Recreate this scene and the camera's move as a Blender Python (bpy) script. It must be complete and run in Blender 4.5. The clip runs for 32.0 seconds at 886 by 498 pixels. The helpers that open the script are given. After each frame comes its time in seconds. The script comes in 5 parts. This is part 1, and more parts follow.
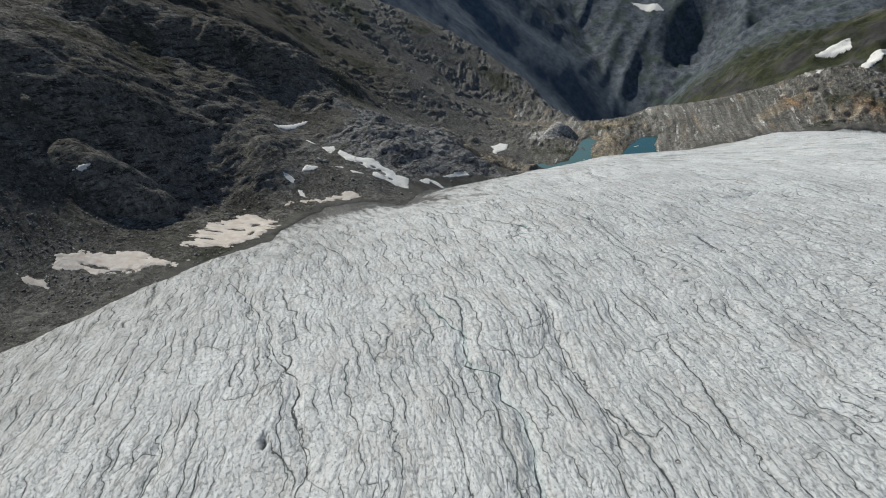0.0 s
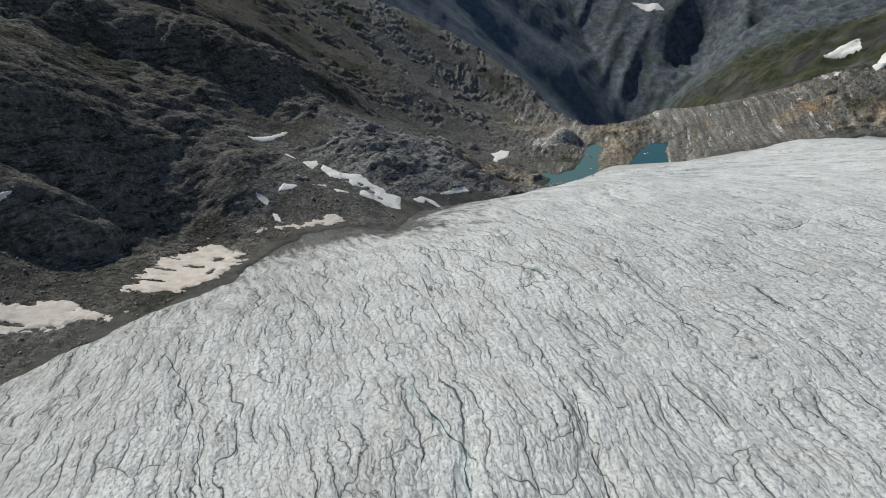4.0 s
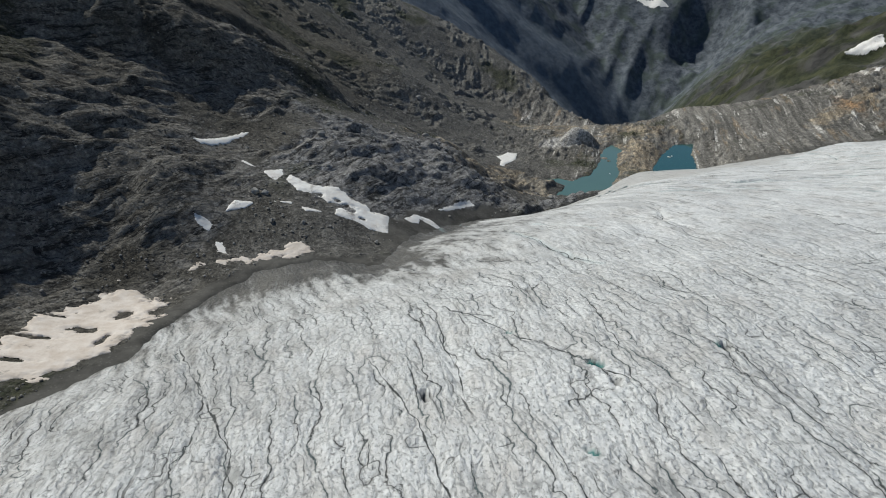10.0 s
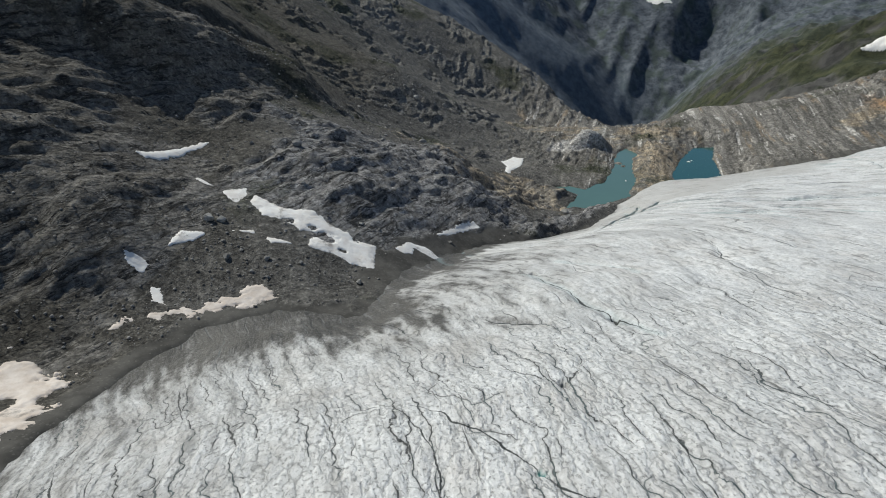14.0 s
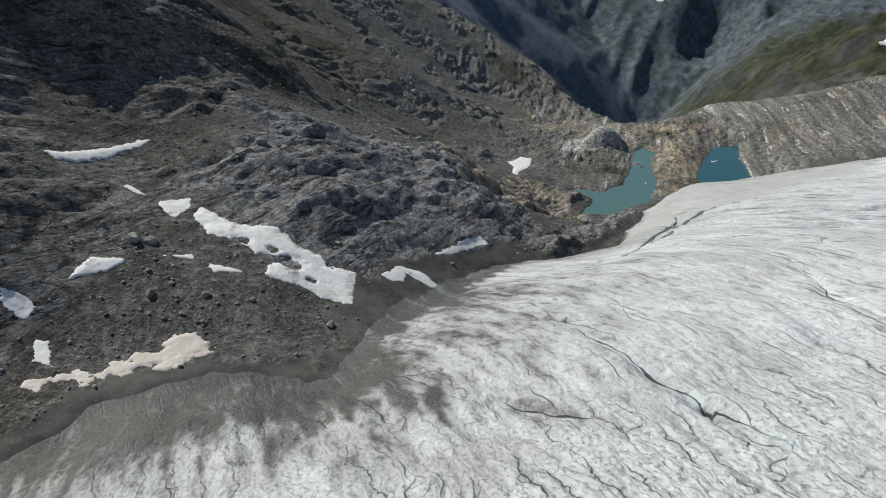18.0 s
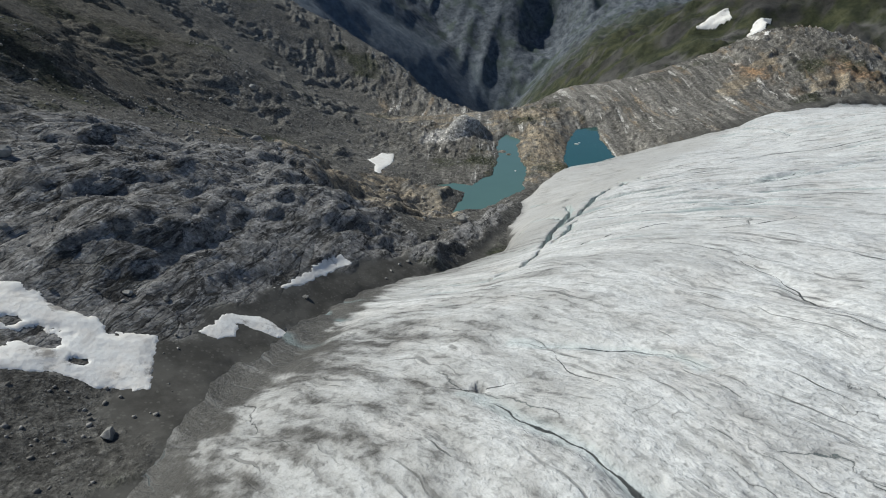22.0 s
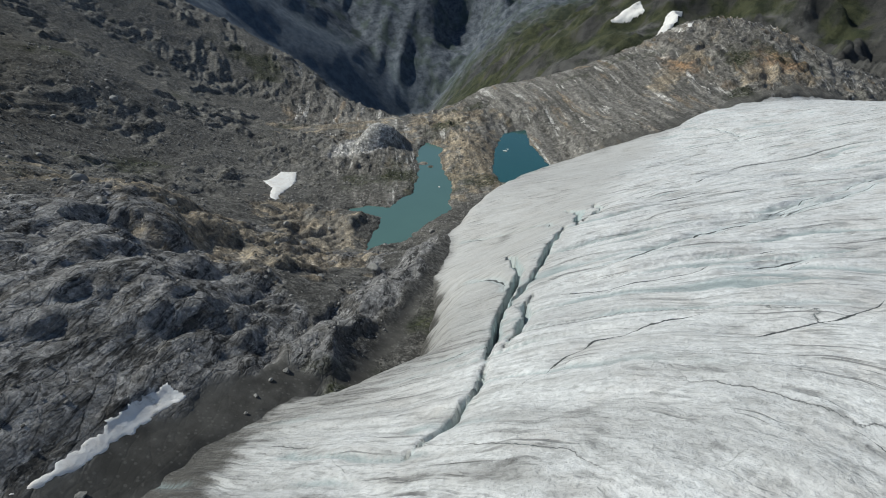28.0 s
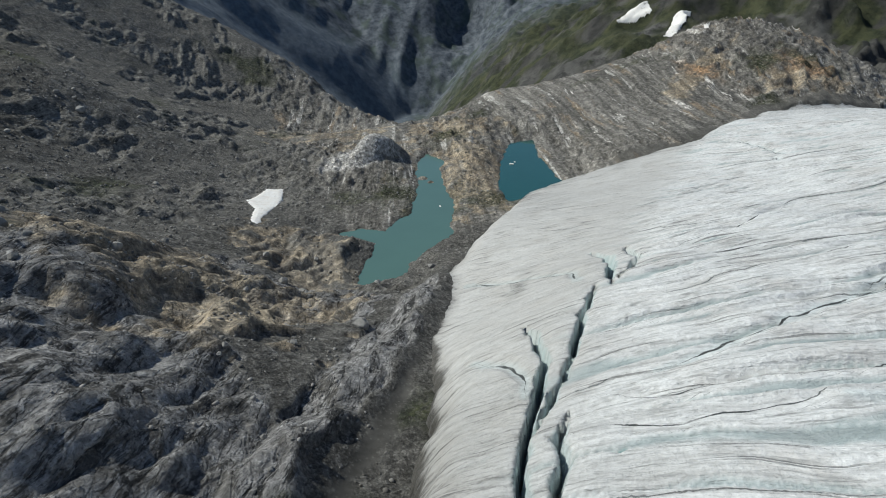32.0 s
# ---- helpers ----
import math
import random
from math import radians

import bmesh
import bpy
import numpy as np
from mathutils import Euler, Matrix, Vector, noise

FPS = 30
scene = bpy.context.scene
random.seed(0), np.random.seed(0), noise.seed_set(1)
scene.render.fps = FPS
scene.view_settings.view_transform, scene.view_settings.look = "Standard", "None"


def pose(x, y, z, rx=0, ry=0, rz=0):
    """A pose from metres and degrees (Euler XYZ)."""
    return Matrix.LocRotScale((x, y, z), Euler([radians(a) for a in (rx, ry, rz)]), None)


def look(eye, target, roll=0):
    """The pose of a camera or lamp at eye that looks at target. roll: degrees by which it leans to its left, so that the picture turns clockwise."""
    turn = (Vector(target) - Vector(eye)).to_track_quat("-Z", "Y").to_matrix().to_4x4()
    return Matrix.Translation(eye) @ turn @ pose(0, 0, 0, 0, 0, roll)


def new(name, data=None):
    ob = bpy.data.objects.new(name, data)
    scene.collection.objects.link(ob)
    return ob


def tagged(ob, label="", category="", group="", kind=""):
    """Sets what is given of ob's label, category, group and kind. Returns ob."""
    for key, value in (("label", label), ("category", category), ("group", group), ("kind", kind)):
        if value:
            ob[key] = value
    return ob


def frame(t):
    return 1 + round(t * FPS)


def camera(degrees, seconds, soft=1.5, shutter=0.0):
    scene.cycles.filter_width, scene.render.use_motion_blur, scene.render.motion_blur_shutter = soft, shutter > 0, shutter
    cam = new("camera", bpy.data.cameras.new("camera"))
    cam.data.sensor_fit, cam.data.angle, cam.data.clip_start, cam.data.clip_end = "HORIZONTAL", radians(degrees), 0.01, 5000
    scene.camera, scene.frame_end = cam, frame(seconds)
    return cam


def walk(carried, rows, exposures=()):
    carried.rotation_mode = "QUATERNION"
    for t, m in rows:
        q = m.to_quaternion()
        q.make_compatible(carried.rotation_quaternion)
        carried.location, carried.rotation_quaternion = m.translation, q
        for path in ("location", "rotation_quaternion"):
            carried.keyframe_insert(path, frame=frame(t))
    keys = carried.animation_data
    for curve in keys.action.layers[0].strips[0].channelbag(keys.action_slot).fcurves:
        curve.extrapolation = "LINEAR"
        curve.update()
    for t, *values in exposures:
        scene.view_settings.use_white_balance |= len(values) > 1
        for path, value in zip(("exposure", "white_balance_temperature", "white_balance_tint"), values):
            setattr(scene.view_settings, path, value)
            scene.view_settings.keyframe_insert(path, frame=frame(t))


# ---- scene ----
cam = camera(73.68, 32.0, soft=1.0)
PATH = [
    (0, pose(0.00, -0.00, -0.00, 64.23, 0.16, -0.08)),
    (1, pose(0.13, 10.30, -0.72, 64.22, 0.13, -0.12)),
    (2, pose(0.39, 20.83, -1.88, 64.23, 0.13, -0.16)),
    (3, pose(0.62, 31.63, -3.02, 64.24, 0.12, -0.22)),
    (3.5, pose(0.69, 36.95, -3.62, 64.22, 0.11, -0.25)),
    (5.5, pose(0.75, 57.22, -5.52, 64.16, 0.03, -0.26)),
    (6, pose(0.74, 62.63, -6.71, 64.13, 0.01, -0.25)),
    (7, pose(0.62, 73.89, -9.29, 64.03, -0.10, -0.28)),
    (8, pose(0.57, 85.22, -12.06, 64.01, -0.18, -0.27)),
    (9, pose(0.57, 96.61, -15.42, 64.03, -0.23, -0.25)),
    (10, pose(0.66, 108.30, -19.83, 64.01, -0.19, -0.26)),
    (11, pose(0.73, 119.88, -24.00, 63.96, -0.12, -0.29)),
    (12, pose(1.04, 130.76, -25.46, 63.94, -0.10, -0.25)),
    (13, pose(1.24, 141.95, -26.54, 63.85, -0.09, -0.25)),
    (14, pose(1.41, 153.35, -27.33, 63.81, -0.09, -0.24)),
    (15, pose(1.56, 164.25, -28.34, 63.81, -0.06, -0.24)),
    (15.5, pose(1.62, 169.54, -29.22, 63.81, -0.04, -0.23)),
    (17.5, pose(1.97, 191.05, -37.64, 63.78, 0.02, -0.16)),
    (18, pose(2.05, 196.18, -40.46, 63.78, 0.04, -0.17)),
    (19, pose(2.25, 206.44, -45.40, 63.79, 0.07, -0.33)),
    (19.5, pose(2.79, 211.44, -47.18, 63.81, 0.07, -3.35)),
    (20, pose(3.42, 216.34, -48.73, 63.77, 0.06, -8.28)),
    (20.5, pose(4.12, 221.18, -50.23, 63.73, 0.02, -11.22)),
    (21, pose(5.12, 225.92, -51.65, 63.69, -0.01, -11.33)),
    (21.5, pose(6.11, 230.78, -52.99, 63.68, -0.03, -11.59)),
    (22, pose(7.39, 235.57, -54.25, 63.66, -0.03, -14.04)),
    (22.5, pose(8.93, 240.40, -55.54, 63.62, -0.05, -17.47)),
    (23, pose(10.69, 245.08, -56.96, 63.59, -0.08, -20.52)),
    (23.5, pose(12.50, 249.61, -58.18, 63.56, -0.11, -21.60)),
    (24, pose(14.44, 254.15, -58.85, 63.55, -0.11, -21.61)),
    (25, pose(18.15, 263.17, -59.57, 63.49, -0.06, -21.67)),
    (25.5, pose(20.04, 267.53, -59.97, 63.47, -0.04, -21.67)),
    (27.5, pose(26.78, 284.96, -61.65, 63.48, -0.01, -21.73)),
    (28, pose(28.41, 289.04, -61.99, 63.48, -0.02, -21.71)),
    (29, pose(31.71, 297.28, -62.52, 63.43, -0.05, -21.68)),
    (30, pose(34.81, 305.25, -62.82, 63.39, -0.05, -21.67)),
    (31, pose(37.96, 313.18, -63.16, 63.37, -0.05, -21.63)),
    (32, pose(41.22, 321.15, -63.74, 63.41, 0.01, -21.59)),
]
walk(cam, PATH, exposures=[(0, -0.20, 6480, 4.5), (9, -0.16, 6470, 4.5), (19, 0.0, 6440, 4.5), (25, -0.14, 6360, 4.0), (32, 0.0, 6320, 3.5)])

# ---- light -----------------------------------------------------------------
SUN_AZ, SUN_EL = -52.0, 47.0          # degrees: azimuth from +y towards +x, height above the horizon
world = bpy.data.worlds.new("sky")
scene.world = world
world.use_nodes = True
wn = world.node_tree.nodes
sky = wn.new("ShaderNodeTexSky")
sky.sky_type = "NISHITA"
sky.sun_disc = False
sky.sun_elevation, sky.sun_rotation = radians(SUN_EL), radians(SUN_AZ)
sky.altitude = 2400.0
wn["Background"].inputs["Strength"].default_value = 0.088
world.node_tree.links.new(sky.outputs["Color"], wn["Background"].inputs["Color"])

sun_dir = Vector((math.sin(radians(SUN_AZ)) * math.cos(radians(SUN_EL)),
                  math.cos(radians(SUN_AZ)) * math.cos(radians(SUN_EL)), math.sin(radians(SUN_EL))))
sun = new("sun", bpy.data.lights.new("sun", "SUN"))
sun.data.energy, sun.data.angle, sun.data.color = 4.0, radians(0.5), (1.0, 0.955, 0.89)
sun.matrix_world = look(sun_dir * 100, (0, 0, 0))
scene.view_settings.exposure = 0.0

# ---- noise on arrays ---------------------------------------------------------


def hash01(ix, iy, seed):
    h = (ix.astype(np.int64) * 374761393 + iy.astype(np.int64) * 668265263 + seed * 1442695041) & 0xFFFFFFFF
    h = ((h ^ (h >> 13)) * 1274126177) & 0xFFFFFFFF
    h = ((h ^ (h >> 16)) * 2246822519) & 0xFFFFFFFF
    return ((h ^ (h >> 15)) & 0xFFFFFF) / float(0x1000000)


def gnoise(x, y, seed=0):
    """Gradient noise, about -0.7 to 0.7."""
    x0, y0 = np.floor(x), np.floor(y)
    fx, fy = x - x0, y - y0
    ux, uy = fx * fx * fx * (fx * (fx * 6 - 15) + 10), fy * fy * fy * (fy * (fy * 6 - 15) + 10)
    out = []
    for dy in (0, 1):
        row = []
        for dx in (0, 1):
            a = hash01(x0 + dx, y0 + dy, seed) * (2 * math.pi)
            row.append(np.cos(a) * (fx - dx) + np.sin(a) * (fy - dy))
        out.append(row[0] + ux * (row[1] - row[0]))
    return out[0] + uy * (out[1] - out[0])


def fbm(x, y, octaves, seed=0, gain=0.5):
    z, a, s = 0.0, 1.0, 1.0
    for k in range(octaves):
        z = z + a * gnoise(x * s + 17.3 * k, y * s - 9.1 * k, seed + k)
        a, s = a * gain, s * 2.03
    return z


def ridged(x, y, octaves, seed=0, gain=0.5):
    z, a, s, w = 0.0, 1.0, 1.0, 1.0
    for k in range(octaves):
        n = 1 - np.abs(gnoise(x * s + 5.7 * k, y * s + 3.1 * k, seed + k)) * 1.9
        n = np.clip(n, 0, 1) ** 2 * w
        z = z + a * n
        w = np.clip(n * 1.6, 0.15, 1)
        a, s = a * gain, s * 2.1
    return z


def worley(x, y, seed=0, jitter=0.9):
    """Distances to the nearest and second nearest cell points, and the nearest one's own random number."""
    x0, y0 = np.floor(x), np.floor(y)
    f1, f2, own = np.full(x.shape, 9.0), np.full(x.shape, 9.0), np.zeros(x.shape)
    for dy in (-1, 0, 1):
        for dx in (-1, 0, 1):
            cx, cy = x0 + dx, y0 + dy
            px = cx + 0.5 + jitter * (hash01(cx, cy, seed) - 0.5)
            py = cy + 0.5 + jitter * (hash01(cx, cy, seed + 7) - 0.5)
            d = np.hypot(px - x, py - y)
            near = d < f1
            f2 = np.where(near, f1, np.minimum(f2, d))
            own = np.where(near, hash01(cx, cy, seed + 13), own)
            f1 = np.where(near, d, f1)
    return f1, f2, own


def facets(x, y, seed):
    """Broken rock: every cell of the plan is a face of its own tilt and level."""
    x0, y0 = np.floor(x), np.floor(y)
    f1, f2, h = np.full(x.shape, 9.0), np.full(x.shape, 9.0), np.zeros(x.shape)
    for dy in (-1, 0, 1):
        for dx in (-1, 0, 1):
            cx, cy = x0 + dx, y0 + dy
            ox = x - cx - 0.5 - 0.9 * (hash01(cx, cy, seed) - 0.5)
            oy = y - cy - 0.5 - 0.9 * (hash01(cx, cy, seed + 7) - 0.5)
            d = np.hypot(ox, oy)
            a = hash01(cx, cy, seed + 13) * 6.28
            near = d < f1
            f2 = np.where(near, f1, np.minimum(f2, d))
            h = np.where(near, 0.75 * (np.cos(a) * ox + np.sin(a) * oy) + 0.45 * (hash01(cx, cy, seed + 19) - 0.5), h)
            f1 = np.where(near, d, f1)
    return h * smooth(0, 0.10, f2 - f1)


def humps(x, y, seed):
    """Ice-worn rock: rounded backs with sharp creases between them, 0 to about 1.4."""
    return 2 * np.abs(gnoise(x, y, seed)) + 0.7 * np.abs(gnoise(x * 2.2 + 4, y * 2.2, seed + 1)) + 0.25 * np.abs(gnoise(x * 4.7, y * 4.7 + 2, seed + 2))


def smooth(a, b, x):
    t = np.clip((x - a) / (b - a), 0, 1)
    return t * t * (3 - 2 * t)


# ---- plan: form lines of the land ----------------------------------------------


def tps_fit(points, soft):
    """A thin bending sheet through spot heights."""
    p = np.array(points, float)
    q = p[:, :2] / 100
    d = np.linalg.norm(q[:, None] - q[None], axis=2)
    k = np.where(d > 0, d * d * np.log(d + 1e-12), 0) + soft * np.eye(len(p))
    one = np.c_[np.ones(len(p)), q]
    m = np.block([[k, one], [one.T, np.zeros((3, 3))]])
    return q, np.linalg.solve(m, np.r_[p[:, 2], 0, 0, 0])


def tps(sheet, x, y):
    q, w = sheet
    x, y = np.asarray(x, float) / 100, np.asarray(y, float) / 100
    z = w[-3] + w[-2] * x + w[-1] * y
    for (a, b), k in zip(q, w):
        d2 = (x - a) ** 2 + (y - b) ** 2
        z = z + k * 0.5 * d2 * np.log(d2 + 1e-12)
    return z


MORAINE_FLOOR = [(-62, 232, -102), (-93, 260, -107), (-118, 236, -93), (-100, 192, -96), (-75, 290, -107), (-48, 294, -111), (-25, 316, -116),
                 (-80, 294, -101), (-20, 300, -117), (-150, 150, -92), (-130, 190, -90), (-160, 60, -84), (-80, 120, -95), (-250, 0, -65), (-110, 100, -88)]
LEFT_CLIFF = [(-119, 279, -87), (-134, 271, -62), (-152, 266, -42), (-96, 293, -89), (-95, 319, -84), (-190, 230, -20), (-185, 160, -50), (-128, 240, -86),
              (-240, 320, -5), (-170, 330, -38), (-260, 200, -20)]
LEFT_BENCH = [(-76, 320, -98), (-79, 341, -94), (-87, 366, -90), (-53, 374, -91), (-97, 410, -73), (-126, 409, -53), (-150, 430, -45),
              (-58, 492, -103), (-200, 520, -8), (-120, 520, -60), (-90, 455, -82), (-260, 430, 20)]
GULLY = [(-18, 314, -115), (-21, 328, -113), (-9, 336, -119), (0, 345, -122), (16, 372, -128), (36, 381, -133), (47, 402, -141), (18, 362, -129), (5, 352, -126)]
DOME = [(8, 388, -116), (10, 402, -112), (-14, 398, -108), (-11, 430, -114), (8, 438, -118), (17, 425, -124), (23, 412, -127), (32, 425, -133),
        (34, 457, -143), (13, 458, -125), (13, 480, -130), (20, 495, -140), (-40, 400, -96), (-45, 345, -101), (-45, 307, -105), (-62, 304, -104), (-5, 370, -114), (-20, 352, -107)]
TONGUE_FOOT = [(64, 500, -167), (60, 450, -150), (76, 425, -147), (80, 518, -181), (74, 545, -177), (78, 578, -181), (110, 520, -172), (100, 478, -160), (125, 530, -176)]
LAKE_SIDE = [(98, 558, -175), (120, 545, -184), (150, 600, -184), (165, 655, -184), (90, 575, -182), (130, 665, -172), (110, 640, -178), (150, 690, -184),
             (60, 590, -174), (62, 626, -180), (175, 620, -176), (190, 660, -172), (180, 700, -178), (205, 600, -186), (225, 640, -186), (248, 678, -184)]
SCREE = [(-24, 629, -145), (16, 694, -153), (-50, 735, -122), (-39, 709, -113), (53, 915, -170), (125, 840, -206), (20, 560, -160), (-20, 540, -140),
         (78, 1082, -146), (-130, 640, -78), (-160, 800, -50), (-80, 950, -74), (-35, 1090, -88), (-260, 700, 10), (-220, 1000, -10),
         (100, 1040, -153), (150, 1000, -183), (192, 900, -209), (235, 1020, -300), (130, 1200, -260), (-20, 1250, -200), (-200, 1250, -120)]
SILL = [(192, 790, -192), (160, 760, -188), (230, 780, -186), (210, 830, -205), (245, 920, -262), (280, 1010, -335)]
RIGHT_RIDGE = [(309, 867, -190), (285, 800, -182), (345, 838, -181), (365, 802, -165), (384, 763, -150), (430, 758, -137), (498, 783, -121), (475, 674, -133),
               (292, 640, -168), (275, 600, -165), (260, 690, -176), (340, 690, -163), (400, 650, -154), (451, 630, -147), (530, 655, -149), (400, 900, -235), (470, 900, -230),
               (560, 900, -200), (640, 790, -165), (620, 690, -159), (420, 1000, -300), (600, 1000, -250), (700, 800, -190)]
UNDER_ICE = [(-51, 284, -109.6), (-22, 291, -112.6), (-36, 291, -110.8), (-63, 268, -108.4), (-14, 318, -116.6), (-17, 303, -114.3), (-2, 340, -121), (-2, 304, -117), (-32, 266, -112), (-6, 278, -114), (-52, 262, -111), (100, 420, -150), (140, 440, -160), (250, 560, -180), (200, 540, -185), (0, 250, -125), (100, 250, -130), (200, 350, -160), (0, 100, -110),
             (300, 100, -120), (400, 400, -170), (520, 550, -190), (300, 500, -175), (0, -300, -90), (400, -300, -90), (800, 300, -190), (900, 700, -170)]
ICE_UPPER = [(-1, 197, -88.5), (98, 155, -83), (39, 257, -94), (32, 189, -85), (15, 263, -98), (-19, 286, -111), (27, 291, -101.5), (49, 293, -100),
             (1, 232, -93), (53, 198, -83.5), (34, 151, -82.5), (135, 245, -91), (72, 155, -82), (-66, 160, -88), (-62, 255, -108), (5, 330, -119)]
ICE_TONGUE = [(-53, 280, -109.3), (-35, 287, -110.4), (-16, 301, -112.8), (-11, 316, -115.4), (-1, 336, -119.6), (-66, 255, -108.3), (126, 358, -111.5), (122, 416, -128), (97, 398, -124), (84, 386, -124), (71, 374, -123), (87, 363, -114.5), (101, 350, -108.5), (76, 418, -143),
              (70, 400, -135), (104, 465, -155), (55, 338, -111), (92, 337, -106.5), (51, 345, -117.5), (136, 507, -155)]
ICE_OUTER = [(286, 515, -147), (306, 510, -143), (0, 80, -79), (100, 60, -76), (-60, 70, -83), (220, 120, -80), (300, 250, -89), (300, 395, -107), (360, 472, -127), (410, 530, -143), (520, 480, -152), (480, 590, -161),
             (420, 420, -124), (0, -100, -70), (300, 0, -65), (-80, 0, -82), (210, 400, -118), (200, 585, -180), (330, 580, -153), (400, 600, -157), (0, -300, -45), (400, -300, -35), (700, 500, -180), (700, 200, -120)]

GLACIER_EDGE = [(-150, -700), (-135, 60), (-124, 125), (-111, 147), (-98, 172), (-84, 196), (-71, 220), (-71, 240), (-68, 260), (-60, 278), (-43, 290), (-21, 289),
                (-19, 300), (-17, 312), (-12, 324), (-3, 338), (8, 353), (18, 367), (32, 377), (45, 376), (57, 377), (65, 391), (71, 403), (82, 433), (97, 458),
                (107, 482), (122, 500), (150, 530), (178, 568), (198, 592), (220, 596), (255, 590), (300, 577), (328, 592), (352, 588), (385, 612), (425, 611),
                (480, 602), (530, 560), (570, 480), (660, 300), (700, -700)]
WATER = -183.0
LAKE_1 = [(87, 525), (91, 536), (99, 549), (104, 560), (90, 575), (100, 576), (110, 570), (131, 586), (143, 614), (159, 661), (170, 675), (176, 660),
          (166, 646), (155, 609), (153, 592), (140, 566), (139, 559), (128, 550), (110, 536), (105, 527), (95, 521)]
LAKE_2 = [(189, 605), (185, 584), (216, 592), (224, 601), (232, 632), (236, 649), (251, 680), (234, 678), (211, 646)]
ISLETS = [(152, 634, 4.0), (154, 626, 2.5)]
# a shaded hollow below the tan rocks
HOLLOW = [(4, 437), (11, 433), (18, 435), (23, 443), (27, 462)]
RIB = [(41, 388), (49, 400), (55, 409), (69, 427), (85, 451), (111, 494)]
GULLY_LINE = [(-20, 314), (-16, 324), (-9, 335), (0, 348), (12, 363), (30, 377), (44, 390)]
OUTWASH = [(45, 385), (62, 408), (74, 428)]

# a rounded shoulder of rock on the hillside, and the dark hollow behind it
SHOULDER = [(-200, 352), (-174, 380), (-149, 400), (-122, 420), (-100, 452), (-80, 474)]
BROW = [(-190, 425), (-150, 462), (-118, 500), (-95, 540)]

# crevasses: line, width, depth
GREAT_CREVASSES = [
    ([(43, 339), (50, 342), (56, 347), (62, 355)], 0.9, 3.4),
    ([(62, 355), (67, 363), (72, 370), (77, 377), (83, 384), (87, 391), (91, 401), (93, 407)], 1.15, 8.0),
    ([(74, 372), (83, 380), (92, 389), (99, 397), (105, 404), (113, 412)], 0.95, 6.0),
    ([(66, 356), (74, 364), (76, 369), (80, 373)], 1.1, 4.0),
    ([(115, 410), (126, 424), (131, 433), (132, 441)], 1.5, 5.0),
    ([(118, 411), (131, 421), (138, 434)], 1.1, 3.0),
    ([(80, 403), (83, 394), (82, 387), (79, 382)], 1.2, 2.2),
    ([(105, 464), (115, 442), (120, 431), (114, 421)], 1.4, 2.0),
    ([(24, 290), (30, 278), (34, 267), (38, 258), (44, 249)], 1.2, 1.6),
]
UPPER_CREVASSES = [
    ([(-30, 283), (-22, 273), (-13, 261)], 0.8, 1.2),
    ([(-22, 284), (-12, 274), (-2, 259)], 0.8, 1.2),
    ([(-12, 287), (-2, 277), (8, 264)], 0.8, 1.2),
    ([(60, 342), (75, 346), (92, 341)], 0.8, 0.9),
    ([(9, 266), (17, 260), (25, 256)], 1.6, 1.3),
    ([(116, 233), (130, 240), (145, 252)], 1.6, 2.0),
    ([(-67, 161), (-58, 149), (-49, 134), (-46, 120)], 0.9, 1.2),
    ([(-61, 224), (-45, 198), (-32, 178), (-28, 160)], 0.9, 1.2),
]
LOWER_CREVASSES = [
    ([(-15, 207), (-6, 190), (-1, 177), (3, 160)], 0.8, 1.1),
    ([(95, 373), (112, 373), (136, 375), (160, 376), (185, 380)], 1.0, 1.6),
    ([(106, 354), (115, 351), (124, 350)], 2.0, 2.4),
    ([(77, 368), (88, 361), (99, 357), (110, 356)], 0.8, 1.2),
    ([(84, 335), (93, 332), (102, 330), (114, 331)], 0.9, 1.0),
    ([(51, 368), (58, 364), (65, 361)], 0.8, 1.2),
    ([(140, 420), (165, 424), (190, 431)], 0.9, 1.2),
]
CREVASSES = GREAT_CREVASSES + UPPER_CREVASSES + LOWER_CREVASSES
MOULINS = [(103, 466, 0.8), (26, 291, 0.6), (-2, 190, 1.1), (31, 189, 0.9), (38, 257, 1.2), (22, 232, 0.8), (98, 154, 1.0), (-34, 85, 1.2), (54, 199, 0.9)]
UPPER_SEAMS = [
    ([(-6, 140), (-1, 131), (5, 121), (5, 108), (8, 107), (12, 104), (12, 96), (15, 93), (16, 85), (16, 75), (15, 60)], 1.0, 1.7),
    ([(-47, 134), (-42, 119), (-39, 112), (-32, 104), (-30, 92), (-26, 83), (-24, 76), (-18, 70)], 0.9, 1.3),
    ([(-58, 101), (-55, 92), (-54, 85), (-50, 75)], 0.7, 1.0),
    ([(27, 141), (27, 120), (28, 105), (31, 93), (32, 85), (31, 75)], 0.8, 1.2),
]
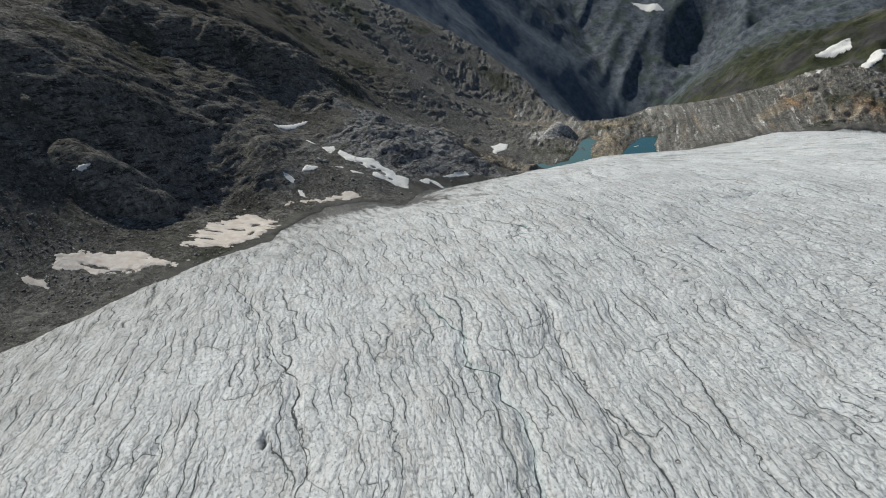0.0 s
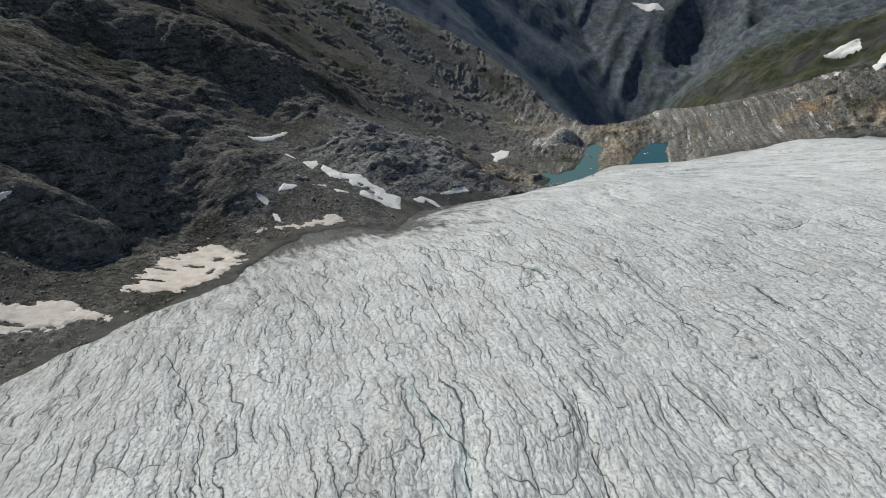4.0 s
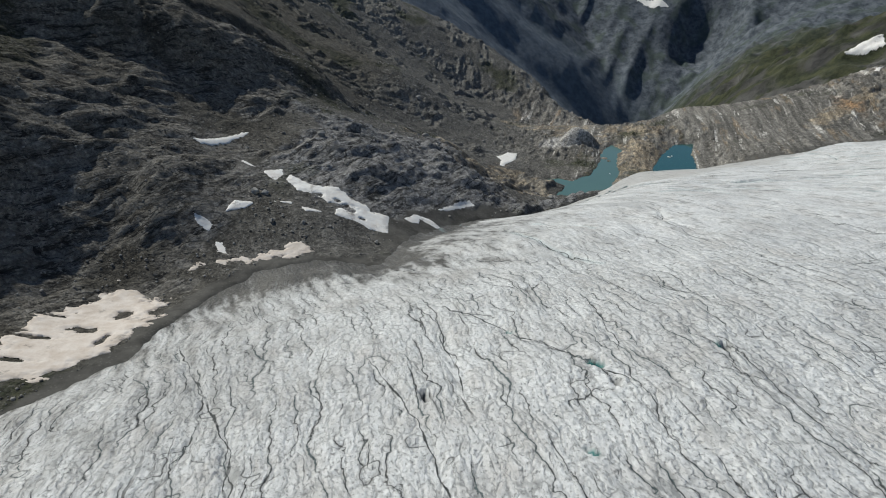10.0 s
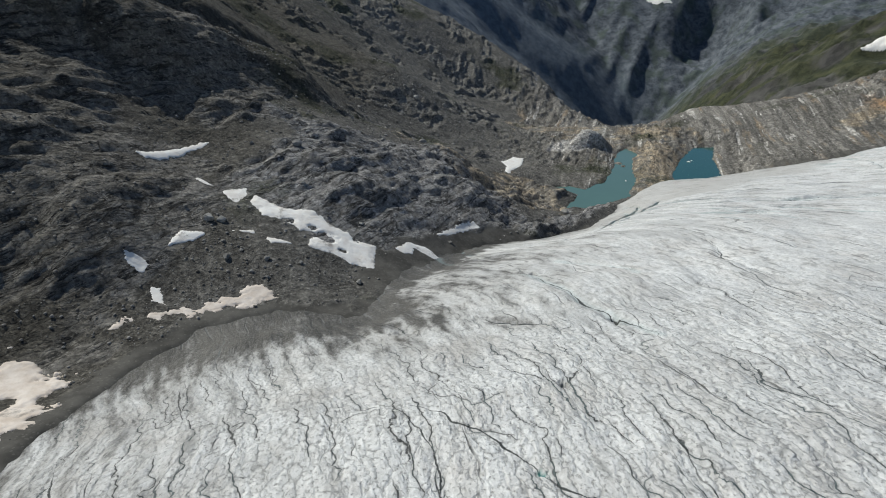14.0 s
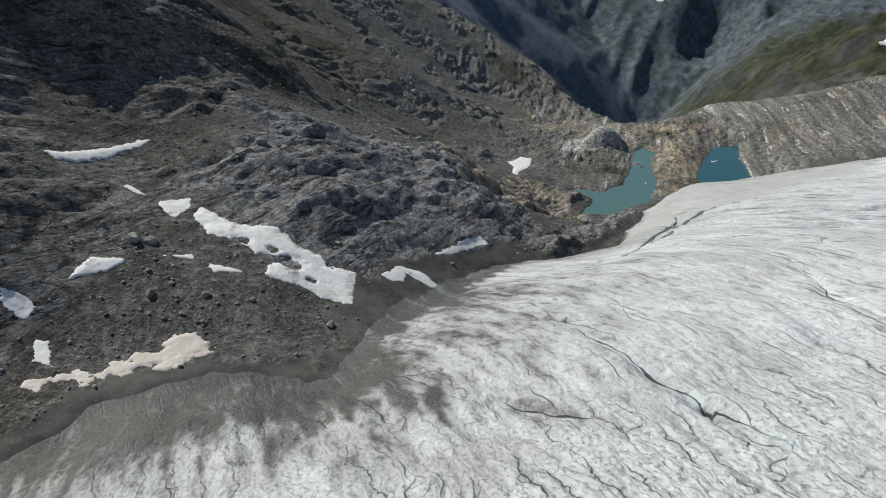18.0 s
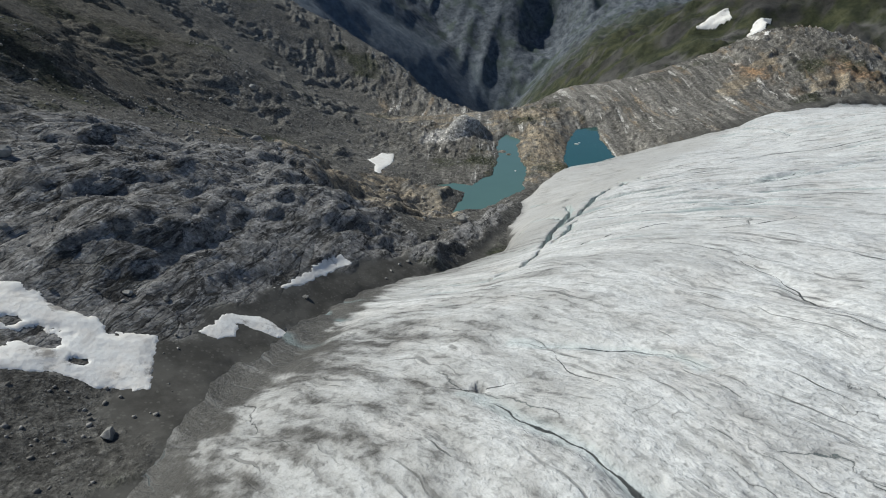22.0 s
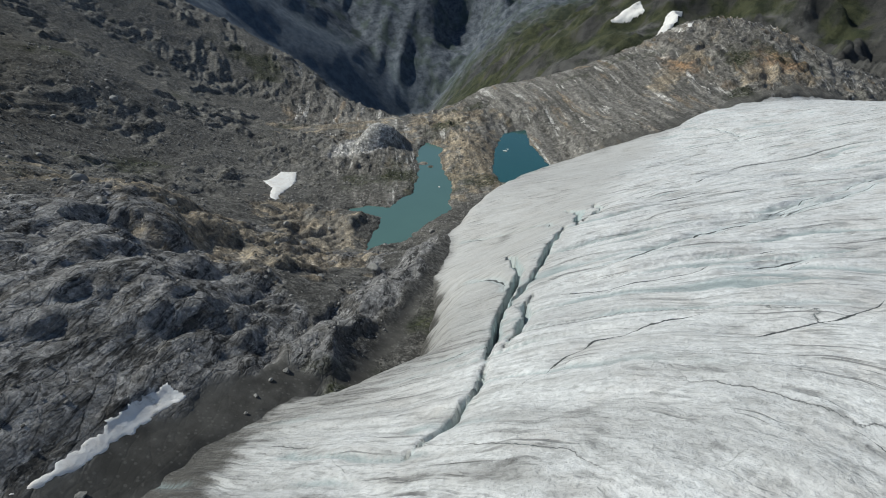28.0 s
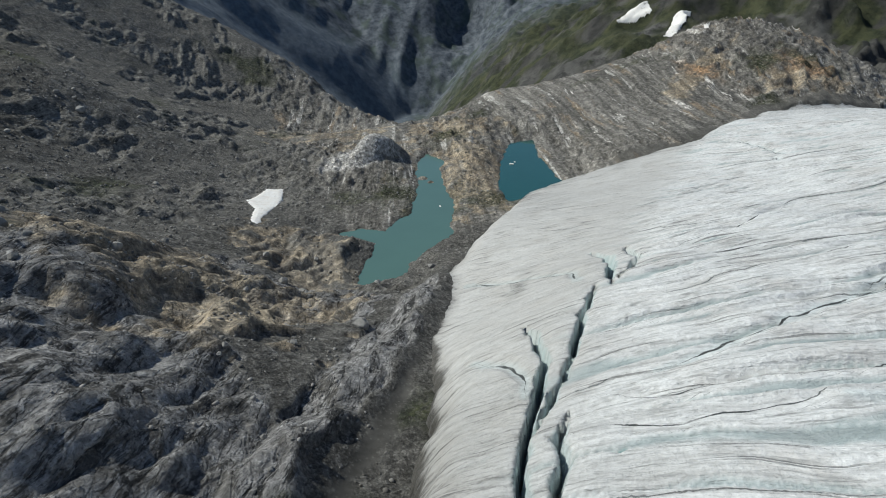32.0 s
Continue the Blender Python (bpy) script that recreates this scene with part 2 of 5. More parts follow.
MIDDLE_SEAMS = [
    ([(-7, 230), (-2, 223), (1, 215), (2, 208), (4, 198), (5, 186)], 0.7, 1.0),
    ([(9, 245), (14, 239), (19, 234), (23, 232)], 0.8, 1.1),
    ([(34, 221), (34, 214), (35, 205), (34, 196)], 0.7, 1.0),
    ([(-7, 232), (1, 227), (9, 219), (15, 211), (18, 207), (23, 202), (29, 195), (37, 186)], 0.7, 1.0),
    ([(34, 301), (41, 295), (46, 291), (49, 288), (50, 282)], 1.2, 1.7),
    ([(37, 296), (37, 290), (38, 285), (40, 281)], 0.8, 1.1),
    ([(16, 297), (21, 294), (25, 291), (29, 290), (34, 287)], 0.8, 1.1),
    ([(-29, 278), (-22, 266)], 0.8, 1.1),
    ([(-33, 283), (-27, 268), (-22, 258)], 0.7, 1.0),
    ([(80, 315), (80, 303), (77, 295), (77, 286), (82, 274)], 0.8, 1.2),
]
LOWER_SEAMS = [
    ([(289, 552), (297, 546), (293, 529), (279, 503)], 1.8, 2.0),
    ([(270, 516), (274, 507), (261, 491)], 2.2, 2.4),
    ([(240, 480), (251, 477)], 1.6, 2.0),
    ([(85, 373), (92, 366), (101, 364), (112, 359), (128, 356)], 0.7, 1.2),
    ([(92, 392), (101, 389), (110, 386), (124, 384)], 0.7, 1.2),
    ([(139, 376), (160, 380), (184, 384), (210, 389)], 0.9, 1.7),
    ([(76, 370), (75, 366), (72, 361)], 0.9, 3.2),
]
# melt pools in the ice: place, size, turn
POOLS = [(15, 211, 1.2, 0.8), (29, 195.5, 1.9, 0.9), (53, 199, 1.6, 0.4), (-1, 130, 1.2, 0.7), (34, 151, 0.9, 0.1), (23, 172, 1.3, 0.9), (5, 121, 0.8, 0.9), (79, 361, 0.9, 1.2)]
# dark spots on the ice: place, half sizes, turn, strength
DIRT_SPOTS = [(17, 261, 1.6, 9, 0.92, 0.9), (38, 257, 1.6, 7, 0.4, 0.6), (91, 337, 4, 2, 0.2, 0.6), (57, 334, 2.5, 9, 0.6, 0.5), (115, 351, 2, 5, 1.4, 0.5), (66, 322, 3, 16, 0.6, 0.45), (-44, 268, 9, 12, 0.6, 0.8), (-26, 277, 5, 14, 0.6, 1.0), (-10, 282, 9, 6, 0.3, 0.5), (40, 257, 4, 10, -0.5, 0.35), (50, 215, 14, 60, 0.2, 0.30), (110, 440, 3, 14, -0.6, 0.8), (5, 318, 10, 18, -0.5, 0.4)]

SNOW_HOLES = [(-97, 226, 5.0, 0.7), (-95, 215, 4.0, 0.6), (-100, 238, 3.5, 0.6), (-80, 226, 0.8, 2.5), (-120, 182, 3.5, 0.6), (-35.5, 326.5, 2.8, 1.6), (-48, 329.5, 1.6, 0.9), (-40, 329, 1.3, 0.7), (-30, 322.5, 0.9, 0.6), (-88, 232, 3.0, 1.4), (-84, 243, 1.6, 2.6)]

OLD_SNOW = "melting patch of old white snow in a hollow of dark rock"
DUST = "pinkish dust-stained old snow lying on brown moraine debris"
MORAINE_SNOW = [
    ([(-134, 177), (-132, 185), (-122, 190), (-113, 196), (-104, 192), (-94, 192), (-103, 186), (-117, 179), (-127, 177)], 0.7, DUST),
    ([(-141, 170), (-136, 172), (-127, 168), (-133, 168)], 0.5, DUST),
    ([(-101, 206), (-99, 220), (-102, 229), (-98, 242), (-93, 261), (-78, 253), (-74, 238), (-76, 221), (-80, 212), (-86, 208), (-92, 205)], 0.9, DUST),
    ([(-141, 216), (-139, 220), (-137, 222), (-138, 218)], 0.5, OLD_SNOW),
]
HOLLOW_SNOW = [
    ([(-61, 335), (-60, 339), (-56, 337), (-52, 335), (-45, 336), (-38, 335), (-32, 332), (-27, 330), (-21, 330), (-19, 318), (-25, 319), (-33, 320), (-40, 319),
      (-40, 323), (-34, 328), (-44, 326), (-46, 329), (-50, 330), (-56, 329), (-58, 332)], 0.9, OLD_SNOW),
    ([(-72, 338), (-64, 343), (-63, 338), (-65, 333), (-68, 334)], 0.6, OLD_SNOW),
    ([(-81, 341), (-80, 343), (-74, 340), (-76, 339)], 0.5, OLD_SNOW),
]
EDGE_SNOW = [
    ([(-78, 273), (-72, 280), (-62, 285), (-56, 288), (-51, 297), (-48, 298), (-43, 292), (-50, 287), (-60, 283), (-72, 278)], 0.8, DUST),
    ([(-76, 290), (-73, 290), (-69, 284), (-73, 285)], 0.5, OLD_SNOW),
    ([(51, 619), (63, 638), (72, 637), (70, 626), (60, 598), (53, 576), (50, 580), (54, 602)], 0.7, OLD_SNOW),
    ([(-3, 354), (2, 360), (7, 367), (11, 373), (15, 376), (18, 374), (13, 370), (7, 363), (2, 357)], 0.7, OLD_SNOW),
]
SMALL_SNOW = [
    ([(-14, 334), (-10, 341), (-4, 344), (2, 340), (-1, 338), (-8, 339), (-8, 335), (-11, 333)], 0.6, OLD_SNOW),
    ([(-76, 304), (-75, 312), (-68, 315), (-70, 309)], 0.5, OLD_SNOW),
    ([(-62, 318), (-56, 321), (-55, 318)], 0.4, OLD_SNOW),
    ([(-52, 318), (-44, 318), (-50, 315)], 0.4, OLD_SNOW),
    ([(-98, 341), (-94, 350), (-88, 366), (-84, 370), (-87, 360), (-91, 346), (-95, 340)], 0.6, OLD_SNOW),
    ([(-84, 296), (-82, 297), (-77, 296), (-78, 292), (-82, 293)], 0.5, OLD_SNOW),
]
SNOW_PATCHES = MORAINE_SNOW + HOLLOW_SNOW + EDGE_SNOW + SMALL_SNOW
FAR_SNOW = [([(814, 1350), (868, 1366), (886, 1350), (873, 1318), (846, 1330)], 2.0, 3.0), ([(806, 1201), (878, 1265), (930, 1274), (881, 1232), (828, 1197)], 2.0, 3.0),
            ([(435, 759), (455, 758), (481, 767), (468, 756)], 1.0, 1.0), ([(930, 3790), (1076, 3738), (1180, 3628), (1276, 3619), (1239, 3671)], 6.0, 6.0),
            ([(440, 3439), (478, 3431), (484, 3421), (455, 3428)], 6.0, 3.0)]


LAND = tps_fit(MORAINE_FLOOR + LEFT_CLIFF + LEFT_BENCH + GULLY + DOME + TONGUE_FOOT + LAKE_SIDE + SCREE + SILL + RIGHT_RIDGE + UNDER_ICE, 0.02)
ICE = tps_fit(ICE_UPPER + ICE_TONGUE + ICE_OUTER, 0.01)


def poly_distance(x, y, pts, closed=True):
    """Distance to a line of points; inside a closed one it is positive, outside negative."""
    pts = [p[:2] for p in pts]
    best, inside = np.full(x.shape, 1e18), np.zeros(x.shape, bool)
    pairs = list(zip(pts, pts[1:] + pts[:1])) if closed else list(zip(pts, pts[1:]))
    for (ax, ay), (bx, by) in pairs:
        ex, ey = bx - ax, by - ay
        t = np.clip(((x - ax) * ex + (y - ay) * ey) / (ex * ex + ey * ey + 1e-9), 0, 1)
        best = np.minimum(best, (x - ax - t * ex) ** 2 + (y - ay - t * ey) ** 2)
        if closed:
            cross = ((ay > y) != (by > y)) & (x < (bx - ax) * (y - ay) / (by - ay + 1e-12) + ax)
            inside ^= cross
    d = np.sqrt(best)
    return np.where(inside, d, -d) if closed else d


def bumped(d, x, y, size, amount, seed):
    return d + amount * fbm(x / size, y / size, 3, seed)


def margin_distance(x, y):
    """How far inside the glacier's edge a place lies."""
    d = poly_distance(x, y, GLACIER_EDGE)
    return d + 2.2 * fbm(x / 14, y / 14, 3, 40) * smooth(40, 4, np.abs(d)) + 0.8 * gnoise(x / 2.2, y / 2.2, 43) * smooth(12, 2, np.abs(d))


def valley_coords(x, y):
    """Along the valley beyond the sill, and across it."""
    s = (x - 200) * 0.292 + (y - 800) * 0.956
    q = (x - 200) * 0.956 - (y - 800) * 0.292
    return s, q - 60 * np.sin(s / 420.0) - 0.10 * np.maximum(s - 900, 0)


def far_land(x, y):
    """The valley beyond the sill and the mountains round it."""
    s, q = valley_coords(x, y)
    floor = -205 - 0.36 * np.clip(s, 0, 1500) - 0.02 * np.maximum(s - 1500, 0)
    spurs = 150 * fbm(s / 520 + 0.4, q / 2600, 2, 74)
    left = np.maximum(0, -q - 60 - 0.35 * np.maximum(0, 1500 - s) + spurs) * smooth(500, 1300, s)
    right = np.maximum(0, q - 40) * smooth(200, 900, s)
    lift = 0.84 * left + 560 * np.tanh(right / 480) + 0.6 * np.maximum(0, right - 1100)
    rough = ridged(x / 620, y / 620, 6, 71, 0.52) - 0.75
    gullies = ridged(q / 1100 + 3, s / 230, 6, 75, 0.55) - 0.7
    # the wall that closes the valley, with a cirque in it
    end = 0.85 * np.maximum(0, s - 2350 - 0.25 * np.abs(q) + 60 * (ridged(q / 420, s / 1900, 4, 76) - 0.7))
    cirque = smooth(1, 0.2, np.hypot((q - 150) / 230, (s - 2900) / 260))
    end = end - 150 * cirque
    z = floor + np.maximum(lift, end) + 0.25 * np.minimum(lift, end)
    steep = np.clip((lift + end) / 300, 0, 1)
    small = ridged(x / 130, y / 130, 6, 78, 0.55) - 0.75
    side = smooth(-60, 100, q)
    return np.minimum(z, 900) + steep * (rough * (12 + 16 * side) + gullies * 16 * side + small * 15 * side + 16 * fbm(x / 260, y / 260, 3, 79) * (1 - side))


def land_base(x, y):
    """The land's form without small relief."""
    r = np.hypot(x - 100, y - 450)
    z = tps(LAND, x, y)
    d = poly_distance(x, y, SHOULDER, False)
    z = z + 15 * smooth(34, 4, d) * smooth(150, 330, y)
    d = poly_distance(x, y, BROW, False)
    z = z - 12 * smooth(26, 3, d)
    z = z - 5.0 * smooth(11, 3, poly_distance(x, y, HOLLOW, False))
    z = z + 3.2 * smooth(9, 0.5, poly_distance(x, y, RIB, False))
    knob = 1 - np.hypot(((x + 132) * 0.8 + (y - 228) * 0.6) / 21, (-(x + 132) * 0.6 + (y - 228) * 0.8) / 13)
    z = z + 11 * np.sqrt(np.clip(knob, 0, 1))
    far = far_land(x, y)
    w = np.clip(smooth(1050, 1400, y) + smooth(560, 900, x) + smooth(-330, -650, x), 0, 1) * smooth(300, 700, r)
    side = np.where(x < 150, 0.62 * (150 - x) - 330, -240 + 0.55 * np.maximum(0, x - 1000))
    near_side = side + 60 * (ridged(x / 300, y / 300, 5, 33) - 0.7)
    t = smooth(1000, 1500, y)
    far = far * t + near_side * (1 - t)
    return z * (1 - w) + far * w


def rock_kinds(x, y, z):
    """Masks of the rock's kinds: dark slate, pale banded rock, tan rock, mud, scree, plants."""
    n = fbm(x / 22, y / 22, 4, 90)
    blob = lambda cx, cy, rx, ry, a=0.0: 1 - np.hypot(((x - cx) * math.cos(a) + (y - cy) * math.sin(a)) / rx, ((y - cy) * math.cos(a) - (x - cx) * math.sin(a)) / ry)
    slate = np.maximum.reduce([blob(-8, 395, 52, 52), blob(10, 425, 34, 45), blob(-160, 275, 75, 62), blob(-132, 228, 26, 17, 0.64), blob(-150, 470, 90, 16, 0.8), blob(-95, 318, 28, 42), blob(-150, 340, 50, 60), blob(66, 430, 58, 8, 0.98), blob(55, 490, 26, 40, 0.4), blob(-38, 350, 40, 24), blob(-100, 415, 38, 38)])
    slate = smooth(-0.02, 0.14, slate + 0.5 * n)
    slate = np.maximum(slate, 0.8 * smooth(1150, 1350, y))
    slate = np.maximum(slate, 0.8 * smooth(620, 800, x))
    pale = np.maximum.reduce([smooth(75, 120, x) * smooth(540, 575, y) * smooth(1100, 900, y), smooth(230, 270, x) * smooth(560, 590, y)])
    pale = smooth(0.35, 0.65, pale + 0.5 * n)
    tan = np.maximum.reduce([blob(30, 452, 22, 26), blob(15, 490, 46, 40), blob(180, 630, 34, 70, -0.4), blob(140, 690, 36, 26), blob(205, 720, 40, 40), blob(455, 640, 40, 24), blob(120, 770, 60, 60), blob(400, 690, 60, 16, 0.5), blob(52, 478, 24, 46, -0.3), blob(66, 540, 26, 44)])
    tan = smooth(0.1, 0.4, tan + 0.9 * fbm(x / 12, y / 12, 4, 95))
    mud = np.maximum(bumped(6.5 - poly_distance(x, y, GULLY_LINE, False), x, y, 8, 3, 97), bumped(5.5 - poly_distance(x, y, OUTWASH, False), x, y, 10, 3, 98))
    edge = poly_distance(x, y, GLACIER_EDGE)
    mud = np.maximum(mud, bumped(2 + 3.5 * smooth(290, 272, y) + edge, x, y, 9, 6, 99) * smooth(110, 160, y) * smooth(345, 320, y))
    mud = smooth(0, 2.5, mud)
    mud = mud * (1 - smooth(7.5, 4.5, poly_distance(x, y, RIB, False)))
    mud = np.maximum(mud, 0.75 * smooth(0, 4, bumped(11 + edge, x, y, 12, 8, 100)) * smooth(235, 265, x))
    plants = smooth(-0.1, 0.35, 1.3 * fbm(x / 90, y / 90, 6, 60, 0.6) + 0.6 * smooth(300, 700, x) * smooth(900, 1200, y) * smooth(3400, 2400, y) + 0.22 * smooth(-40, -160, x) * smooth(380, 700, y) - 0.40 + 0.22 * smooth(1300, 1800, y))
    return slate, pale, tan, mud, plants


def land(x, y, detail=True):
    """Height of the ground, and the masks of what it is made of."""
    z = land_base(x, y)
    slate, pale, tan, mud, plants = rock_kinds(x, y, z)
    if detail:
        near = smooth(1500, 700, np.hypot(x, y - 400))
        # foliation runs obliquely down the slopes
        u, v = x * 0.53 + y * 0.85, -x * 0.85 + y * 0.53
        warp = 5 * fbm(x / 30, y / 30, 3, 20)
        strata = ridged((u + warp) / 20, (v + 0.4 * warp) / 5.0, 4, 21, 0.5) - 0.8
        faces = facets((u + 1.4 * warp) / 11, (v + warp) / 5.5, 25)
        chips = facets((u + 1.4 * warp) / 3.8, (v + warp) / 2.1, 26)
        crags = ridged(x / 17 + 0.03 * warp, y / 17, 6, 28, 0.56) - 0.85
        knolls = fbm(x / 38, y / 38, 4, 27)
        gravel = fbm(x / 5.5, y / 5.5, 5, 30, 0.6)
        rocky = np.clip(slate + 0.9 * pale + 0.8 * tan, 0, 1) * (1 - mud)
        cliffs = np.clip(smooth(-75, -110, x) * smooth(180, 240, y) + smooth(430, 480, y) * smooth(130, 90, x), 0, 1)
        scree = smooth(650, 760, y) * smooth(120, 60, x)
        outcrop = (0.12 + 0.88 * smooth(-0.12, 0.2, fbm(x / 55, y / 55, 4, 29))) * (1 + 1.3 * scree)
        backs = humps((u + 1.4 * warp) / 38, (v + warp) / 17, 241) - 0.55
        ledges = humps((u + 1.2 * warp) / 14, (v + warp) / 4.8, 245) - 0.55
        ribs = humps((x * 0.28 + y * 0.96 + warp) / 110, (x * 0.96 - y * 0.28 + 0.15 * warp) / 13, 251) - 0.55
        worn = (3.4 + 1.6 * tan) * backs + (1.0 + 0.5 * tan) * ledges + 0.30 * strata + 0.55 * faces + 0.14 * chips + 0.22 * crags + 1.4 * knolls
        hard = rocky * ((1 - pale) * worn + pale * (smooth(370, 430, x) * (3.2 * crags + 2.5 * backs) + smooth(300, 240, x) * (1.6 * crags + 1.4 * faces + 2.0 * backs) + 1.4 * ribs + 0.8 * ledges + 0.5 * faces + 0.1 * chips + 0.2 * crags + 1.2 * knolls))
        loose = (1 - rocky) * (1 - mud) * (0.22 * gravel + 0.22 * crags + 1.6 * knolls + (1 - 0.45 * scree) * cliffs * outcrop * (0.9 * crags + 1.4 * faces + 0.35 * chips + 3.0 * backs + 0.8 * ledges))
        shore = np.ones(x.shape)
        box = (np.abs(x - 160) < 160) & (np.abs(y - 600) < 150)
        if box.any():
            shore[box] = 0.3 + 0.7 * smooth(-2, -22, np.maximum(poly_distance(x[box], y[box], LAKE_1), poly_distance(x[box], y[box], LAKE_2)))
        under_snow = np.zeros(x.shape)
        for outline, _, _ in SNOW_PATCHES:
            px, py = [p[0] for p in outline], [p[1] for p in outline]
            box = (x > min(px) - 18) & (x < max(px) + 18) & (y > min(py) - 18) & (y < max(py) + 18)
            if box.any():
                d = poly_distance(x[box], y[box], outline)
                under_snow[box] = np.maximum(under_snow[box], np.maximum(smooth(-3, 1.5, d), 0.7 * smooth(-18, -3, d)))
        ha, hb = (x - 136) * 0.86 + (y - 668) * 0.5, -(x - 136) * 0.5 + (y - 668) * 0.86
        polished = smooth(1.25, 0.85, np.hypot(ha / 24, hb / 12))
        z = z + near * shore * (hard + loose) * (1 - 0.92 * under_snow) * (1 - 0.75 * polished)
        z = z + near * mud * 0.12 * gravel + (1 - near) * smooth(1500, 1150, y) * 9 * (ridged(x / 85, y / 85, 5, 34) - 0.8)
    # a whaleback of pale rock, steep on its lee side
    a, b = (x - 136) * 0.86 + (y - 668) * 0.5, -(x - 136) * 0.5 + (y - 668) * 0.86
    hump = np.clip(1 - (a / 24) ** 2 - (np.where(b < 0, b / 13, b / 10)) ** 2, 0, 1)
    z = z + 12.5 * hump * smooth(0, 0.08, hump)
    pale = np.maximum(pale, smooth(0, 0.1, hump))
    tan = tan * (1 - 0.8 * smooth(0, 0.1, hump))
    # the lakes lie in their basins
    box = (np.abs(x - 160) < 160) & (np.abs(y - 600) < 150)
    if box.any():
        xb, yb, zb = x[box], y[box], z[box]
        d = np.maximum(poly_distance(xb, yb, LAKE_1), poly_distance(xb, yb, LAKE_2)) + 1.8 * fbm(xb / 9, yb / 9, 4, 50) + 1.6
        bank = np.maximum(zb, WATER + np.minimum(0.1 - 0.3 * d, 1.5))
        bank = np.where(d > -14, np.minimum(bank, WATER + 0.5 - 0.42 * d + np.maximum(0, -d - 6) * 0.6), bank)
        z[box] = np.where(d > 0, np.minimum(zb, WATER - 0.15 - 0.22 * d), bank)
    for ix, iy, ir in ISLETS:
        z = np.maximum(z, WATER + 1.0 - np.hypot((x - ix) / ir, (y - iy) / ir) ** 2 * 1.6 + 0.3 * gnoise(x / 1.3, y / 1.3, 52))  if x.size > 1e5 else z
    return z, (slate, pale, tan, mud, plants)


# lines of the ice's foliation: place, heading in degrees from +y towards +x
UPPER_FOLIATION = [(13, 85, -6), (30, 90, -6), (-35, 100, -20), (72, 150, 4), (69, 128, 0), (-52, 88, -12), (-76, 86, -8), (5, 200, -13), (15, 200, -11), (57, 236, 0), (51, 200, 0), (-44, 210, -20),
    (-12, 198, -17), (33, 246, 2), (72, 245, 1), (31, 272, -14), (17, 262, -28), (35, 292, -10), (58, 288, 2), (53, 276, -6), (-28, 273, -27), (-22, 278, -28), (-6, 266, -26), (18, 316, -36)]
TONGUE_FOLIATION = [(112, 377, -90), (90, 361, -84), (101, 360, -90), (82, 356, -74), (126, 370, -99), (96, 352, -78), (138, 385, -92), (127, 378, -96), (80, 366, -78), (105, 385, -88), (150, 400, -90)]
LOWER_FOLIATION = [(79, 305, -2), (75, 288, 6), (63, 314, 2), (52, 301, -9), (110, 310, -8), (83, 334, -12), (115, 374, -92), (160, 378, -95), (76, 322, -6), (88, 362, -68), (58, 364, -64), (111, 450, -40),
    (270, 525, -40), (100, 328, -14), (42, 355, -40), (45, 322, -14), (150, 250, -12), (160, 310, -25), (220, 300, -35), (250, 400, -75), (200, 450, -85), (150, 120, 0), (250, 100, -5), (300, 250, -40)]


def fit_flow():
    """Two smooth fields, one across the foliation and one along it, as sums of soft bumps."""
    bx, by = [a.ravel() for a in np.meshgrid(np.arange(-140, 400, 44.0), np.arange(-20, 640, 44.0))]
    sx, sy = [a.ravel() for a in np.meshgrid(np.arange(-120, 340, 22.0), np.arange(30, 600, 22.0))]
    f = np.array(UPPER_FOLIATION + TONGUE_FOLIATION + LOWER_FOLIATION, float)
    w = 1 / (((sx[:, None] - f[:, 0]) ** 2 + (sy[:, None] - f[:, 1]) ** 2) + 60) ** 1.5
    ang = np.radians(f[:, 2])
    a = np.arctan2((w * np.sin(ang)).sum(1), (w * np.cos(ang)).sum(1))
    tx, ty = np.sin(a), np.cos(a)
    g = np.exp(-((sx[:, None] - bx) ** 2 + (sy[:, None] - by) ** 2) / (2 * 48.0 ** 2))
    gx, gy = -(sx[:, None] - bx) / 2304 * g, -(sy[:, None] - by) / 2304 * g
    one, nil = np.ones((len(sx), 1)), np.zeros((len(sx), 1))
    gx, gy = np.hstack([gx * 60, one, nil]), np.hstack([gy * 60, nil, one])
    along, across = gx * tx[:, None] + gy * ty[:, None], gx * ty[:, None] - gy * tx[:, None]
    keep = 0.03 * np.eye(gx.shape[1])
    solve = lambda p, q: np.linalg.lstsq(np.vstack([3 * p, q, keep]), np.concatenate([nil[:, 0], one[:, 0], np.zeros(len(keep))]), rcond=None)[0]
    return bx, by, solve(along, across), solve(across, along)


FLOW = fit_flow()


def flow_coords(x, y):
    """Across and along the foliation of the ice, and how calm its surface is."""
    bx, by, cu, cv = FLOW
    u, v = cu[-2] * x + cu[-1] * y, cv[-2] * x + cv[-1] * y
    for a, b, p, q in zip(bx, by, cu, cv):
        near = (np.abs(x - a) < 195) & (np.abs(y - b) < 195)
        g = 60 * np.exp(-((x[near] - a) ** 2 + (y[near] - b) ** 2) / 4608)
        u[near] += p * g
        v[near] += q * g
    wob = 2.2 * fbm(x / 30, y / 30, 2, 11) + 0.6 * fbm(x / 7, y / 7, 2, 12)
    return u + wob, v + 0.6 * wob, smooth(232, 282, y - 0.12 * x + 14 * fbm(x / 40, y / 40, 2, 13))


